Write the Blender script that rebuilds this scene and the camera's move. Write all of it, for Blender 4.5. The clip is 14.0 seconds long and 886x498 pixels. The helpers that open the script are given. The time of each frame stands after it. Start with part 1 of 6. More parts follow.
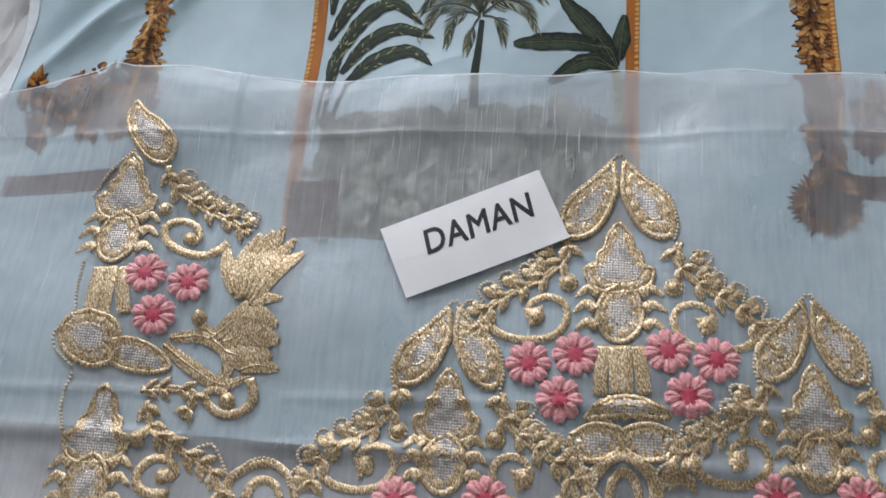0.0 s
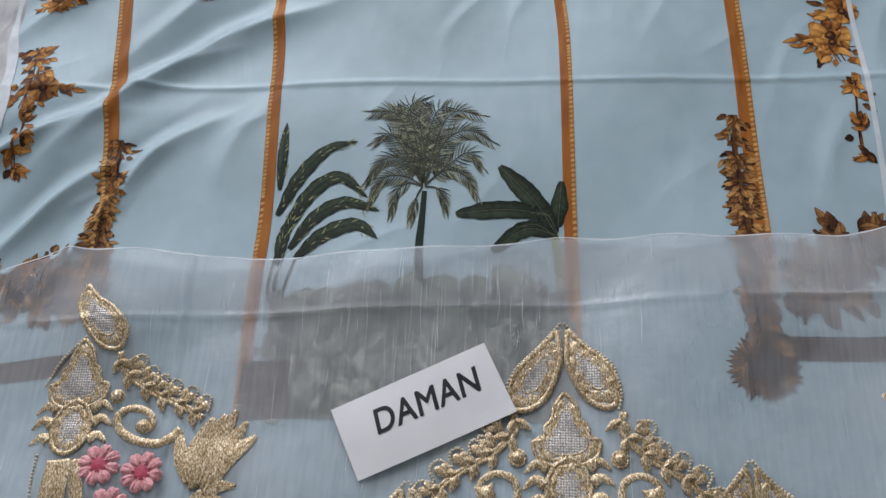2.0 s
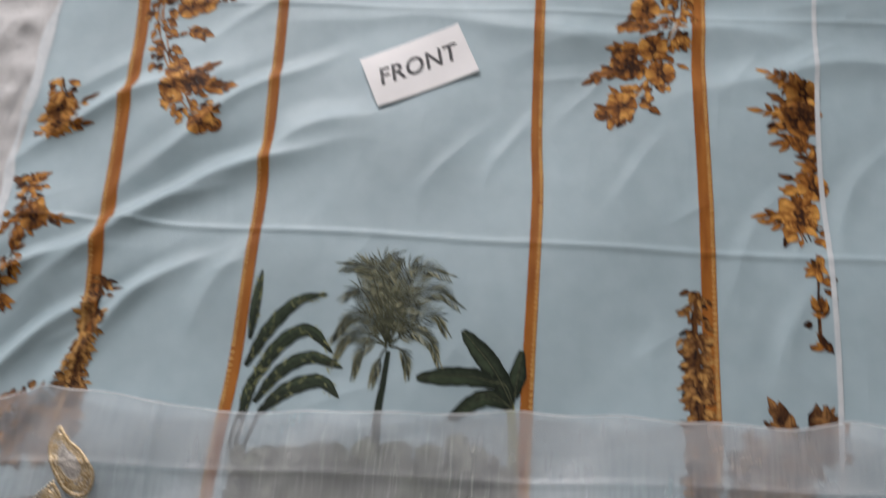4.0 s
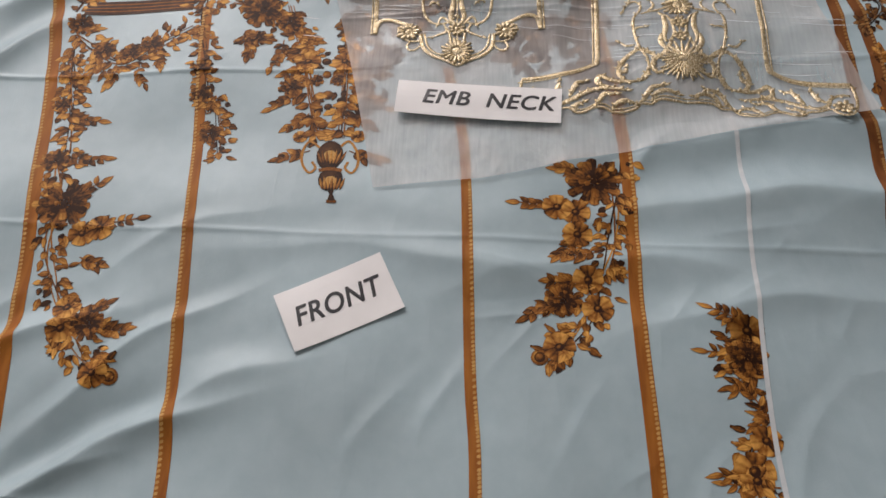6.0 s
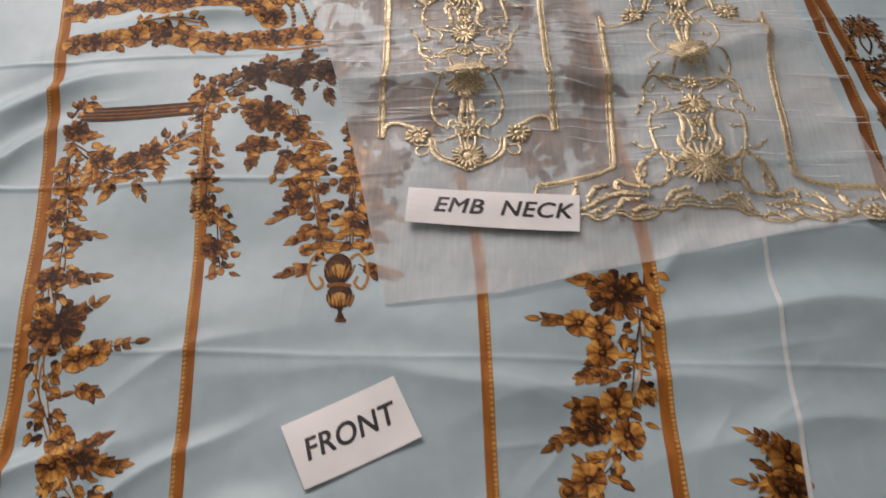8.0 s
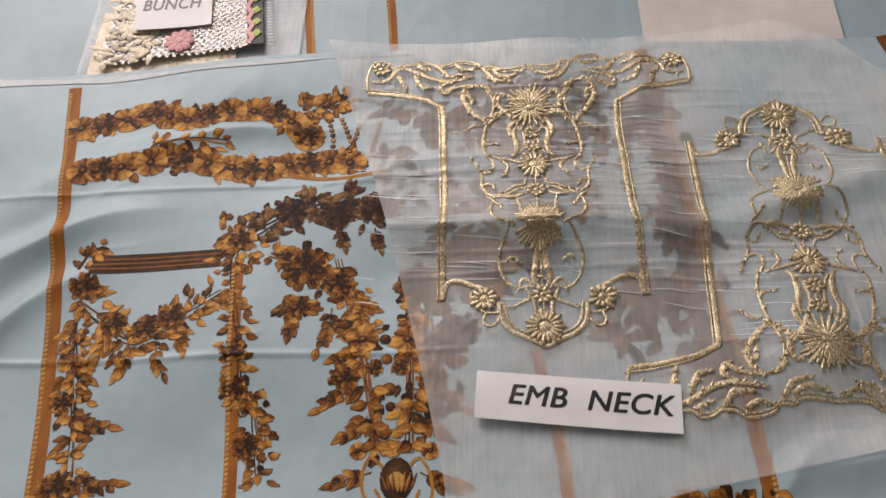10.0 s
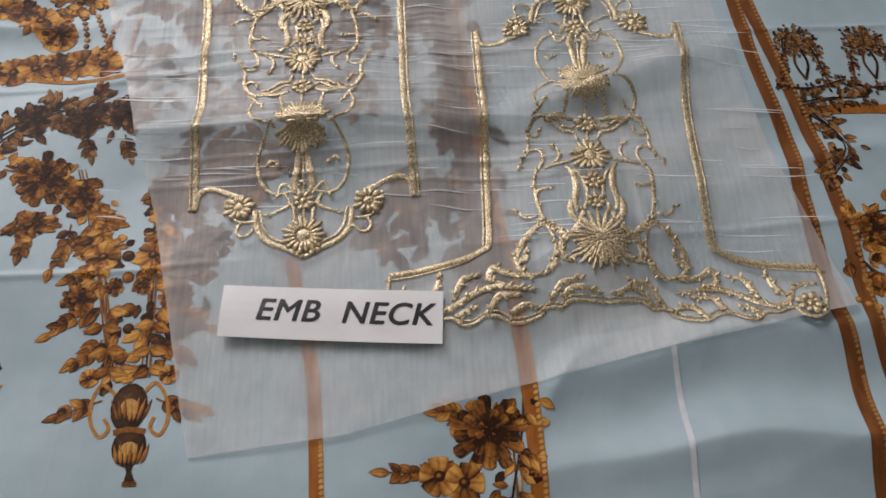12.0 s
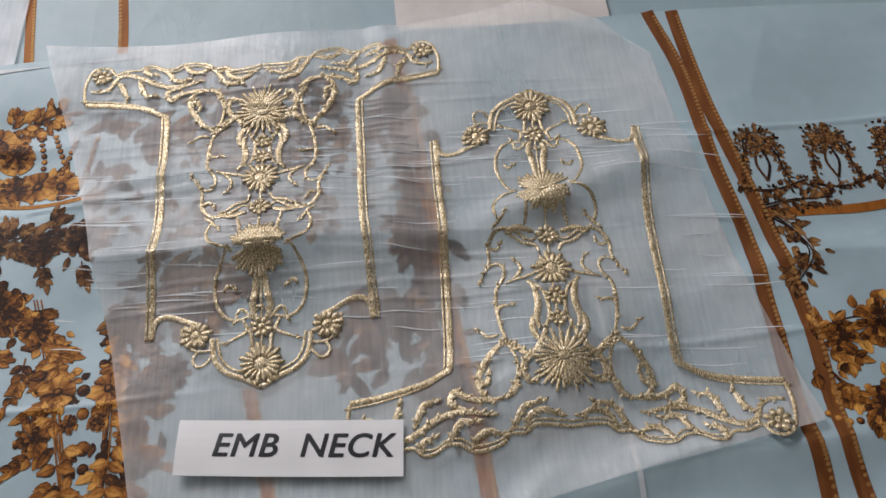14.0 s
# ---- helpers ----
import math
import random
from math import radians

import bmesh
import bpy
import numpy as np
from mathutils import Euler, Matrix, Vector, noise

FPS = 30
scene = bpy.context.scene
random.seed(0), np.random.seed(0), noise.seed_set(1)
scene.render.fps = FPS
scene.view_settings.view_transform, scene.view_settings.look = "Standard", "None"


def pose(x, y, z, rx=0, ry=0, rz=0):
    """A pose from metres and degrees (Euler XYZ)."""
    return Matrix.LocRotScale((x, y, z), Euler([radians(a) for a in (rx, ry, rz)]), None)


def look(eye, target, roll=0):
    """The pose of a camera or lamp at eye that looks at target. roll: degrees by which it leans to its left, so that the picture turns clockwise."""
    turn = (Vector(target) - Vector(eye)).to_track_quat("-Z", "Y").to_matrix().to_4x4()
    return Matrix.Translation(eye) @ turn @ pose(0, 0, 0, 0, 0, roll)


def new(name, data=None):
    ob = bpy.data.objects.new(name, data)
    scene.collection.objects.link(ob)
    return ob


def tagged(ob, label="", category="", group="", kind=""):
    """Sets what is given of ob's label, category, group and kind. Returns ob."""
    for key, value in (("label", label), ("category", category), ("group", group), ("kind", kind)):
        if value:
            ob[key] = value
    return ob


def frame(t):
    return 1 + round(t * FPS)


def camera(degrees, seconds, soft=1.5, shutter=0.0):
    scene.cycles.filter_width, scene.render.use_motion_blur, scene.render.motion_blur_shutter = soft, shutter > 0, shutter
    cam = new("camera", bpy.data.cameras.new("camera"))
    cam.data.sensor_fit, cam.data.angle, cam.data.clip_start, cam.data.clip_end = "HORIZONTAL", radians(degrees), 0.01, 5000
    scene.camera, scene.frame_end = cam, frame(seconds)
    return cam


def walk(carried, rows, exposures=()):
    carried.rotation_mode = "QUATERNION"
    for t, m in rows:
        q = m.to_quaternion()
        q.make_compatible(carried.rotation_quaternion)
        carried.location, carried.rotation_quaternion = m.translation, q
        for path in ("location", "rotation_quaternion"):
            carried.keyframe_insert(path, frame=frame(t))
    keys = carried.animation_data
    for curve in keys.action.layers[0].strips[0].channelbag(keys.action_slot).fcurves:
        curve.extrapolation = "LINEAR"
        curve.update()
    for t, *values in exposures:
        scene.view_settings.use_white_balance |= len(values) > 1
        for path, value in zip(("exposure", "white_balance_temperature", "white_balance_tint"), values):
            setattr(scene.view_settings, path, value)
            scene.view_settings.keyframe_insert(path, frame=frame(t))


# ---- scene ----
# ---- camera and its way over the cloth ----
cam = camera(50.9, 14.0, soft=1.5, shutter=0.35)
PATH = [
    (0, (0.0892, 0.0247, 0.7418), (-0.0675, 0.4764, -0.3588), -14.63),
    (0.5, (0.0671, 0.0574, 0.7581), (-0.0927, 0.5175, -0.3386), -15.07),
    (1, (0.0676, 0.0916, 0.7928), (-0.1218, 0.5939, -0.2804), -17.41),
    (1.5, (0.0974, 0.0949, 0.7922), (-0.0602, 0.6313, -0.2695), -14.26),
    (2, (0.1189, 0.1037, 0.7930), (-0.0148, 0.6417, -0.2712), -12.66),
    (2.5, (0.1316, 0.1027, 0.7937), (0.0012, 0.6472, -0.2676), -11.78),
    (3, (0.1850, 0.1327, 0.7974), (0.1001, 0.6841, -0.2650), -6.88),
    (3.5, (0.1858, 0.1801, 0.8099), (0.1168, 0.6915, -0.2735), -5.04),
    (4, (0.1848, 0.2410, 0.8783), (0.0116, 0.7800, -0.1797), -13.14),
    (4.2, (0.1711, 0.2723, 0.9103), (-0.0230, 0.8322, -0.1331), -13.74),
    (6.3, (0.1427, 0.4474, 0.8845), (0.0917, 1.0995, -0.1215), -3.40),
    (6.5, (0.1382, 0.4377, 0.8808), (0.0801, 1.0994, -0.1186), -3.93),
    (7, (0.1493, 0.4491, 0.8821), (0.0684, 1.1025, -0.1212), -6.32),
    (7.5, (0.1602, 0.4832, 0.9023), (0.1049, 1.1544, -0.0909), -4.48),
    (8, (0.1229, 0.5305, 0.8824), (0.0717, 1.2287, -0.0923), -4.02),
    (8.5, (0.0550, 0.6062, 0.8763), (-0.0196, 1.3232, -0.0830), -4.73),
    (8.7, (0.0376, 0.6253, 0.8682), (-0.0497, 1.3588, -0.0775), -5.84),
    (10.8, (0.0716, 0.8790, 0.8869), (0.0357, 1.5210, -0.1264), -3.38),
    (11, (0.1146, 0.8760, 0.8965), (0.0853, 1.5202, -0.1155), -3.28),
    (11.5, (0.1958, 0.8244, 0.8239), (0.2005, 1.4641, -0.1915), -0.32),
    (12, (0.2243, 0.8390, 0.7868), (0.2467, 1.4284, -0.2583), -0.52),
    (12.5, (0.2702, 0.8768, 0.7857), (0.2689, 1.4634, -0.2611), -4.59),
    (13, (0.2899, 0.9159, 0.8035), (0.3150, 1.5244, -0.2304), -2.50),
    (13.5, (0.2815, 0.9204, 0.8195), (0.3137, 1.5518, -0.2004), -1.58),
    (14, (0.2681, 0.9108, 0.8140), (0.2941, 1.5453, -0.2043), -2.28),
]
walk(cam, [(t, look(eye, target, roll)) for t, eye, target, roll in PATH],
     exposures=[(0.0, 0.18, 6100, 9), (1.0, 0.02, 6050, 9), (2.0, -0.02, 6050, 9), (3.2, 0.0, 6450, 11), (4.0, -0.06, 6650, 12), (6.5, -0.3, 7080, 15), (8.5, -0.38, 7280, 17), (11.0, -0.45, 6950, 14), (14.0, -0.44, 6500, 11)])

# ---- daylight from a large window beyond the far end of the cloth ----
world = bpy.data.worlds.new("daylight")
scene.world = world
world.use_nodes = True
wn = world.node_tree
sky = wn.nodes.new("ShaderNodeTexSky")
sky.sky_type, sky.sun_disc = "NISHITA", False
sky.sun_elevation, sky.sun_rotation = radians(38), radians(-20)
sky.air_density, sky.dust_density = 1.0, 4.0
wn.links.new(sky.outputs[0], wn.nodes["Background"].inputs[0])
wn.nodes["Background"].inputs[1].default_value = 0.088
pane_data = bpy.data.lights.new("window_light", "AREA")
pane_data.shape, pane_data.size, pane_data.size_y, pane_data.energy, pane_data.color = "RECTANGLE", 2.2, 1.6, 163.0, (0.965, 0.95, 1.0)
pane = new("window_light", pane_data)
pane.matrix_world = look((-1.5, 4.18, 2.25), (-0.6, 1.2, 0.0))


# ---- materials ----
def nodes_of(name):
    m = bpy.data.materials.new(name)
    m.use_nodes = True
    nt = m.node_tree
    return m, nt, nt.nodes["Principled BSDF"]


def noise_node(nt, scale, detail=3.0, stretch=(1, 1, 1), turn=0.0):
    tc = nt.nodes.new("ShaderNodeTexCoord")
    mp = nt.nodes.new("ShaderNodeMapping")
    mp.inputs["Scale"].default_value = stretch
    mp.inputs["Rotation"].default_value = (0, 0, turn)
    n = nt.nodes.new("ShaderNodeTexNoise")
    n.inputs["Scale"].default_value, n.inputs["Detail"].default_value = scale, detail
    nt.links.new(tc.outputs["Object"], mp.inputs[0])
    nt.links.new(mp.outputs[0], n.inputs["Vector"])
    return n.outputs[0]


def ramp_node(nt, source, stops):
    r = nt.nodes.new("ShaderNodeValToRGB")
    while len(r.color_ramp.elements) < len(stops):
        r.color_ramp.elements.new(0.5)
    for e, (at, c) in zip(r.color_ramp.elements, stops):
        e.position, e.color = at, (*c, 1)
    nt.links.new(source, r.inputs[0])
    return r.outputs[0]


def mix_node(nt, a, b, fac, mode="MIX"):
    m = nt.nodes.new("ShaderNodeMix")
    m.data_type, m.blend_type = "RGBA", mode
    for sock, v in ((m.inputs[0], fac), (m.inputs[6], a), (m.inputs[7], b)):
        if isinstance(v, bpy.types.NodeSocket):
            nt.links.new(v, sock)
        else:
            sock.default_value = v if isinstance(v, (int, float)) else (*v, 1)
    return m.outputs[2]


def bump_node(nt, height, strength, distance, before=None):
    b = nt.nodes.new("ShaderNodeBump")
    b.inputs["Strength"].default_value, b.inputs["Distance"].default_value = strength, distance
    nt.links.new(height, b.inputs["Height"])
    if before is not None:
        nt.links.new(before, b.inputs["Normal"])
    return b.outputs[0]


def surface(name, c1, c2, scale=60, rough=0.6, metal=0.0, sheen=0.0, weave=0.0, bump=0.3, island=None, stretch=(1, 1, 1), spec=0.5, crumple=0.0):
    """A material with a colour that varies at two scales, a weave or grain relief, and, for loose pieces, a tone for each."""
    m, nt, p = nodes_of(name)
    fine = noise_node(nt, scale, 4, stretch)
    col = ramp_node(nt, fine, [(0.32, c1), (0.68, c2)])
    if island:
        geo = nt.nodes.new("ShaderNodeNewGeometry")
        tones = ramp_node(nt, geo.outputs["Random Per Island"], island)
        col = mix_node(nt, col, tones, 0.55)
    broad = ramp_node(nt, noise_node(nt, 7, 2), [(0.3, (0.9, 0.9, 0.9)), (0.7, (1.06, 1.06, 1.06))])
    col = mix_node(nt, col, broad, 1.0, "MULTIPLY")
    nt.links.new(col, p.inputs["Base Color"])
    p.inputs["Roughness"].default_value, p.inputs["Metallic"].default_value = rough, metal
    p.inputs["Specular IOR Level"].default_value = spec
    p.inputs["Sheen Weight"].default_value = sheen
    nrm = bump_node(nt, noise_node(nt, 420, 2, stretch), bump, 0.0006)
    if crumple:
        for size, turn, far in ((13, 0.6, 0.006), (34, -0.5, 0.0022)):
            ridge = ramp_node(nt, noise_node(nt, size, 1.5, (1, 0.35, 1), turn), [(0.40, (0, 0, 0)), (0.5, (1, 1, 1)), (0.60, (0, 0, 0))])
            nrm = bump_node(nt, ridge, crumple, far, nrm)
    if weave:
        wv = nt.nodes.new("ShaderNodeTexWave")
        wv.inputs["Scale"].default_value, wv.inputs["Distortion"].default_value = 300, 0.6
        tc = nt.nodes.new("ShaderNodeTexCoord")
        nt.links.new(tc.outputs["Object"], wv.inputs["Vector"])
        nrm = bump_node(nt, wv.outputs[1], weave, 0.0002, nrm)
    nt.links.new(nrm, p.inputs["Normal"])
    return m


def organza(name, tint, cover, streak_turn):
    """Sheer cloth: threads that scatter light, with gaps between them, denser along its slubs."""
    m, nt, p = nodes_of(name)
    p.inputs["Base Color"].default_value = (*tint, 1)
    p.inputs["Roughness"].default_value = 0.3
    p.inputs["Sheen Weight"].default_value = 0.3
    slub = noise_node(nt, 26, 5, (9, 0.8, 1), streak_turn)
    cloud = noise_node(nt, 9, 3)
    a = nt.nodes.new("ShaderNodeMapRange")
    a.inputs[1].default_value, a.inputs[2].default_value = 0.3, 0.75
    a.inputs[3].default_value, a.inputs[4].default_value = cover - 0.24, cover + 0.30
    nt.links.new(mix_node(nt, slub, cloud, 0.8), a.inputs[0])
    tr = nt.nodes.new("ShaderNodeBsdfTransparent")
    tl = nt.nodes.new("ShaderNodeBsdfTranslucent")
    tl.inputs[0].default_value = (*tint, 1)
    threads = nt.nodes.new("ShaderNodeMixShader")
    threads.inputs[0].default_value = 0.35
    nt.links.new(p.outputs[0], threads.inputs[1])
    nt.links.new(tl.outputs[0], threads.inputs[2])
    mx = nt.nodes.new("ShaderNodeMixShader")
    nt.links.new(a.outputs[0], mx.inputs[0])
    nt.links.new(tr.outputs[0], mx.inputs[1])
    nt.links.new(threads.outputs[0], mx.inputs[2])
    nt.links.new(mx.outputs[0], nt.nodes["Material Output"].inputs[0])
    nt.links.new(bump_node(nt, slub, 0.3, 0.002, bump_node(nt, noise_node(nt, 22, 4), 0.45, 0.010)), p.inputs["Normal"])
    return m


M_BLUE = surface("pale blue satin cotton", (0.355, 0.475, 0.525), (0.39, 0.51, 0.56), 40, 0.49, sheen=0.2, weave=0.25, bump=0.12, crumple=0.06, spec=0.42)
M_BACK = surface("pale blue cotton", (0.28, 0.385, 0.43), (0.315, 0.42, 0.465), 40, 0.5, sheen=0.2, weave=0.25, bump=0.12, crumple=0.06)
M_BEIGE = surface("unprinted cotton", (0.60, 0.56, 0.53), (0.66, 0.62, 0.59), 50, 0.6, sheen=0.2, weave=0.25, bump=0.12)
M_WHITE = surface("white selvedge", (0.68, 0.72, 0.74), (0.78, 0.80, 0.82), 90, 0.6, weave=0.3)
M_LINE = surface("unprinted thread line", (0.56, 0.61, 0.64), (0.66, 0.70, 0.72), 90, 0.6, weave=0.3)
M_SHEET = surface("grey white bed sheet", (0.47, 0.47, 0.47), (0.58, 0.58, 0.58), 25, 0.75, weave=0.3, bump=0.3, crumple=0.5)
M_STRIPE = surface("printed brown band", (0.27, 0.085, 0.014), (0.40, 0.145, 0.024), 120, 0.6, bump=0.15, stretch=(1, 0.15, 1), spec=0.15)
M_UMBER = surface("printed umber band", (0.13, 0.042, 0.012), (0.22, 0.08, 0.022), 120, 0.6, bump=0.15, stretch=(1, 0.15, 1), spec=0.15)
M_BEAD = surface("printed gold beads", (0.50, 0.27, 0.09), (0.58, 0.35, 0.14), 200, 0.6, spec=0.15, island=[(0.0, (0.42, 0.20, 0.04)), (1.0, (0.70, 0.42, 0.13))])


def print_set(name, dark, mid, light):
    """The inks of a printed plant, from the outline colour to the palest; each leaf carries its own drawing in the "ink" attribute."""
    m, nt, p = nodes_of(f"{name} print")
    at = nt.nodes.new("ShaderNodeAttribute")
    at.attribute_name = "ink"
    geo = nt.nodes.new("ShaderNodeNewGeometry")
    total = None
    for source, gain, base in ((at.outputs["Fac"], 0.80, 0.0), (geo.outputs["Random Per Island"], 0.52, -0.26), (noise_node(nt, 210, 3), 0.55, -0.27)):
        mr = nt.nodes.new("ShaderNodeMath")
        mr.operation = "MULTIPLY_ADD"
        mr.inputs[1].default_value, mr.inputs[2].default_value = gain, base
        nt.links.new(source, mr.inputs[0])
        if total is None:
            total = mr.outputs[0]
        else:
            ad = nt.nodes.new("ShaderNodeMath")
            nt.links.new(total, ad.inputs[0])
            nt.links.new(mr.outputs[0], ad.inputs[1])
            total = ad.outputs[0]
    nt.links.new(ramp_node(nt, total, [(0.12, dark), (0.45, mid), (0.93, light)]), p.inputs["Base Color"])
    p.inputs["Roughness"].default_value, p.inputs["Specular IOR Level"].default_value = 0.6, 0.15
    nt.links.new(bump_node(nt, noise_node(nt, 420, 2), 0.12, 0.0006), p.inputs["Normal"])
    return m


M_GOLDP = print_set("gold leaf", (0.032, 0.011, 0.004), (0.27, 0.096, 0.016), (0.70, 0.36, 0.085))
M_DARKP = print_set("brown leaf", (0.018, 0.007, 0.004), (0.085, 0.034, 0.012), (0.36, 0.18, 0.06))
M_VINE = print_set("vine leaf", (0.02, 0.008, 0.004), (0.15, 0.058, 0.014), (0.55, 0.30, 0.09))
M_HEDGE = print_set("grey hedge", (0.075, 0.082, 0.062), (0.19, 0.20, 0.165), (0.48, 0.49, 0.43))
M_SHRUB = print_set("grey green shrub", (0.03, 0.036, 0.026), (0.12, 0.14, 0.10), (0.38, 0.41, 0.32))
M_PALM = print_set("palm leaf", (0.016, 0.02, 0.012), (0.10, 0.108, 0.062), (0.44, 0.44, 0.29))
M_DEEP = print_set("deep green leaf", (0.006, 0.009, 0.006), (0.016, 0.025, 0.015), (0.06, 0.088, 0.05))
M_RAIL = surface("printed dark rail", (0.045, 0.02, 0.012), (0.09, 0.042, 0.024), 100, 0.6, bump=0.15, spec=0.15)
M_SPOT = surface("printed pale flecks", (0.20, 0.22, 0.09), (0.34, 0.35, 0.17), 100, 0.6, spec=0.15)
M_PAPER = surface("white card", (0.85, 0.85, 0.86), (0.89, 0.89, 0.90), 30, 0.55, bump=0.08)
M_INK = surface("black ink", (0.012, 0.013, 0.018), (0.02, 0.021, 0.027), 80, 0.45, bump=0.05)


def thread(name, dark, mid, light, metal, rough):
    """Metal thread laid in short stitches: stitch-sized glints and dark gaps, painted in colour."""
    m, nt, p = nodes_of(name)
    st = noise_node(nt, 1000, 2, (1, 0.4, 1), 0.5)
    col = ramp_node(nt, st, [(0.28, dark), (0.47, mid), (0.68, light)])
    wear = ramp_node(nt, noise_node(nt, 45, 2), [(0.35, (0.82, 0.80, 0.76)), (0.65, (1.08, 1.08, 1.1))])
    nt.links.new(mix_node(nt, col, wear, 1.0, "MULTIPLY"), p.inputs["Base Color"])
    p.inputs["Metallic"].default_value, p.inputs["Roughness"].default_value = metal, rough
    nt.links.new(bump_node(nt, st, 0.8, 0.0009), p.inputs["Normal"])
    return m


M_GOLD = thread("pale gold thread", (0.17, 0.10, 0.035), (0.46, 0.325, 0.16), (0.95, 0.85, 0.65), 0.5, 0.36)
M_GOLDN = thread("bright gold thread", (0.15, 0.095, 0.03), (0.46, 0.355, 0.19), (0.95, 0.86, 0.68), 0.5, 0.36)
M_SEED = thread("seed beads", (0.52, 0.43, 0.29), (0.72, 0.62, 0.46), (0.88, 0.80, 0.66), 0.1, 0.4)
M_SILVER, nt, p = nodes_of("silver netting")
vor = nt.nodes.new("ShaderNodeTexVoronoi")
vor.inputs["Scale"].default_value, vor.inputs["Randomness"].default_value = 430, 0.3
tc = nt.nodes.new("ShaderNodeTexCoord")
nt.links.new(tc.outputs["Object"], vor.inputs["Vector"])
nt.links.new(ramp_node(nt, vor.outputs["Distance"], [(0.15, (0.78, 0.73, 0.66)), (0.42, (0.50, 0.47, 0.43)), (0.66, (0.27, 0.25, 0.24))]), p.inputs["Base Color"])
p.inputs["Metallic"].default_value, p.inputs["Roughness"].default_value = 0.25, 0.42
inv = nt.nodes.new("ShaderNodeMath")
inv.operation = "SUBTRACT"
inv.inputs[0].default_value = 1.0
nt.links.new(vor.outputs["Distance"], inv.inputs[1])
nt.links.new(bump_node(nt, inv.outputs[0], 0.7, 0.001), p.inputs["Normal"])
M_PINK = surface("pink thread", (0.66, 0.20, 0.23), (0.90, 0.50, 0.50), 420, 0.55, bump=0.8, sheen=0.4)
M_ROSE = surface("rose thread", (0.42, 0.035, 0.08), (0.55, 0.08, 0.13), 240, 0.55, bump=0.8)
M_ORG = organza("sheer blue white organza", (0.82, 0.86, 0.89), 0.42, 0.0)
M_ORGN = organza("sheer grey white organza", (0.96, 0.945, 0.935), 0.43, 1.57)
M_HEM = organza("second sheer layer", (0.80, 0.82, 0.84), 0.2, 0.0)
M_NET = organza("sheer hem", (0.80, 0.82, 0.84), 0.6, 0.3)

# ---- how the cloths lie ----
rng = np.random.RandomState(7)
WAVES = [(a, k, p, h) for a, k, p, h in zip(rng.uniform(0, math.pi, 9), rng.uniform(9, 34, 9), rng.uniform(0, 6.28, 9), rng.uniform(0.0006, 0.0018, 9))]
# x, y, heading in degrees, half length, half width, height
FOLDS = [
    (-0.33, 0.70, 38, 0.10, 0.014, 0.005), (-0.25, 0.76, 30, 0.12, 0.016, 0.008), (-0.30, 0.60, 50, 0.08, 0.012, 0.007),
    (-0.40, 0.86, 35, 0.10, 0.015, 0.008), (-0.20, 0.64, 62, 0.06, 0.010, 0.004), (-0.12, 0.84, 25, 0.10, 0.02, 0.005),
    (0.10, 0.83, 62, 0.05, 0.006, 0.0025), (0.03, 0.80, 60, 0.05, 0.006, 0.0025), (0.24, 0.80, 58, 0.05, 0.006, 0.002),
    (0.36, 0.72, 62, 0.07, 0.007, 0.0025), (0.40, 0.62, 66, 0.06, 0.007, 0.0025), (0.05, 1.00, -8, 0.16, 0.02, 0.006),
    (0.28, 0.99, 4, 0.14, 0.022, 0.007), (0.45, 0.94, 8, 0.14, 0.02, 0.006), (-0.22, 1.02, 28, 0.08, 0.008, 0.003),
]
FOLDS += [
    (-0.47, 1.42, 30, 0.09, 0.02, 0.009), (-0.50, 1.30, 48, 0.10, 0.018, 0.008), (0.47, 0.78, 62, 0.08, 0.008, 0.003),
    (-0.02, 0.93, 35, 0.06, 0.008, 0.002), (-0.3, 1.58, 12, 0.15, 0.018, 0.006), (0.7, 1.38, 6, 0.2, 0.02, 0.005),
    (-0.24, 0.87, 40, 0.12, 0.012, 0.004), (-0.40, 0.55, 45, 0.08, 0.012, 0.008), (-0.45, 0.63, 30, 0.08, 0.012, 0.008), (-0.36, 0.50, 58, 0.06, 0.010, 0.006), (0.50, 1.178, 8, 0.2, 0.030, 0.013), (0.50, 1.080, 2, 0.22, 0.028, 0.013), (0.80, 1.13, 8, 0.2, 0.03, 0.010), (0.33, 1.13, 50, 0.05, 0.012, 0.003), (0.62, 0.9, 58, 0.1, 0.012, 0.004), (0.0, 1.53, 6, 0.12, 0.015, 0.006),
]
rc = np.random.RandomState(19)
NICKS = list(zip(rc.uniform(-0.5, 0.75, 70), rc.uniform(0.5, 1.7, 70), rc.normal(0.85, 0.55, 70), rc.uniform(0.015, 0.06, 70), rc.uniform(0.0006, 0.0017, 70)))
CREASES = [(0.701, -0.012, 0.0015), (1.276, 0.03, 0.0016), (1.51, 0.05, 0.0014), (1.02, -0.03, 0.001)]
PRESSED = [(*(0.009, 0.343), 0.11), (*(-0.016, 0.931), 0.1), (*(0.132, 1.213), 0.14)]


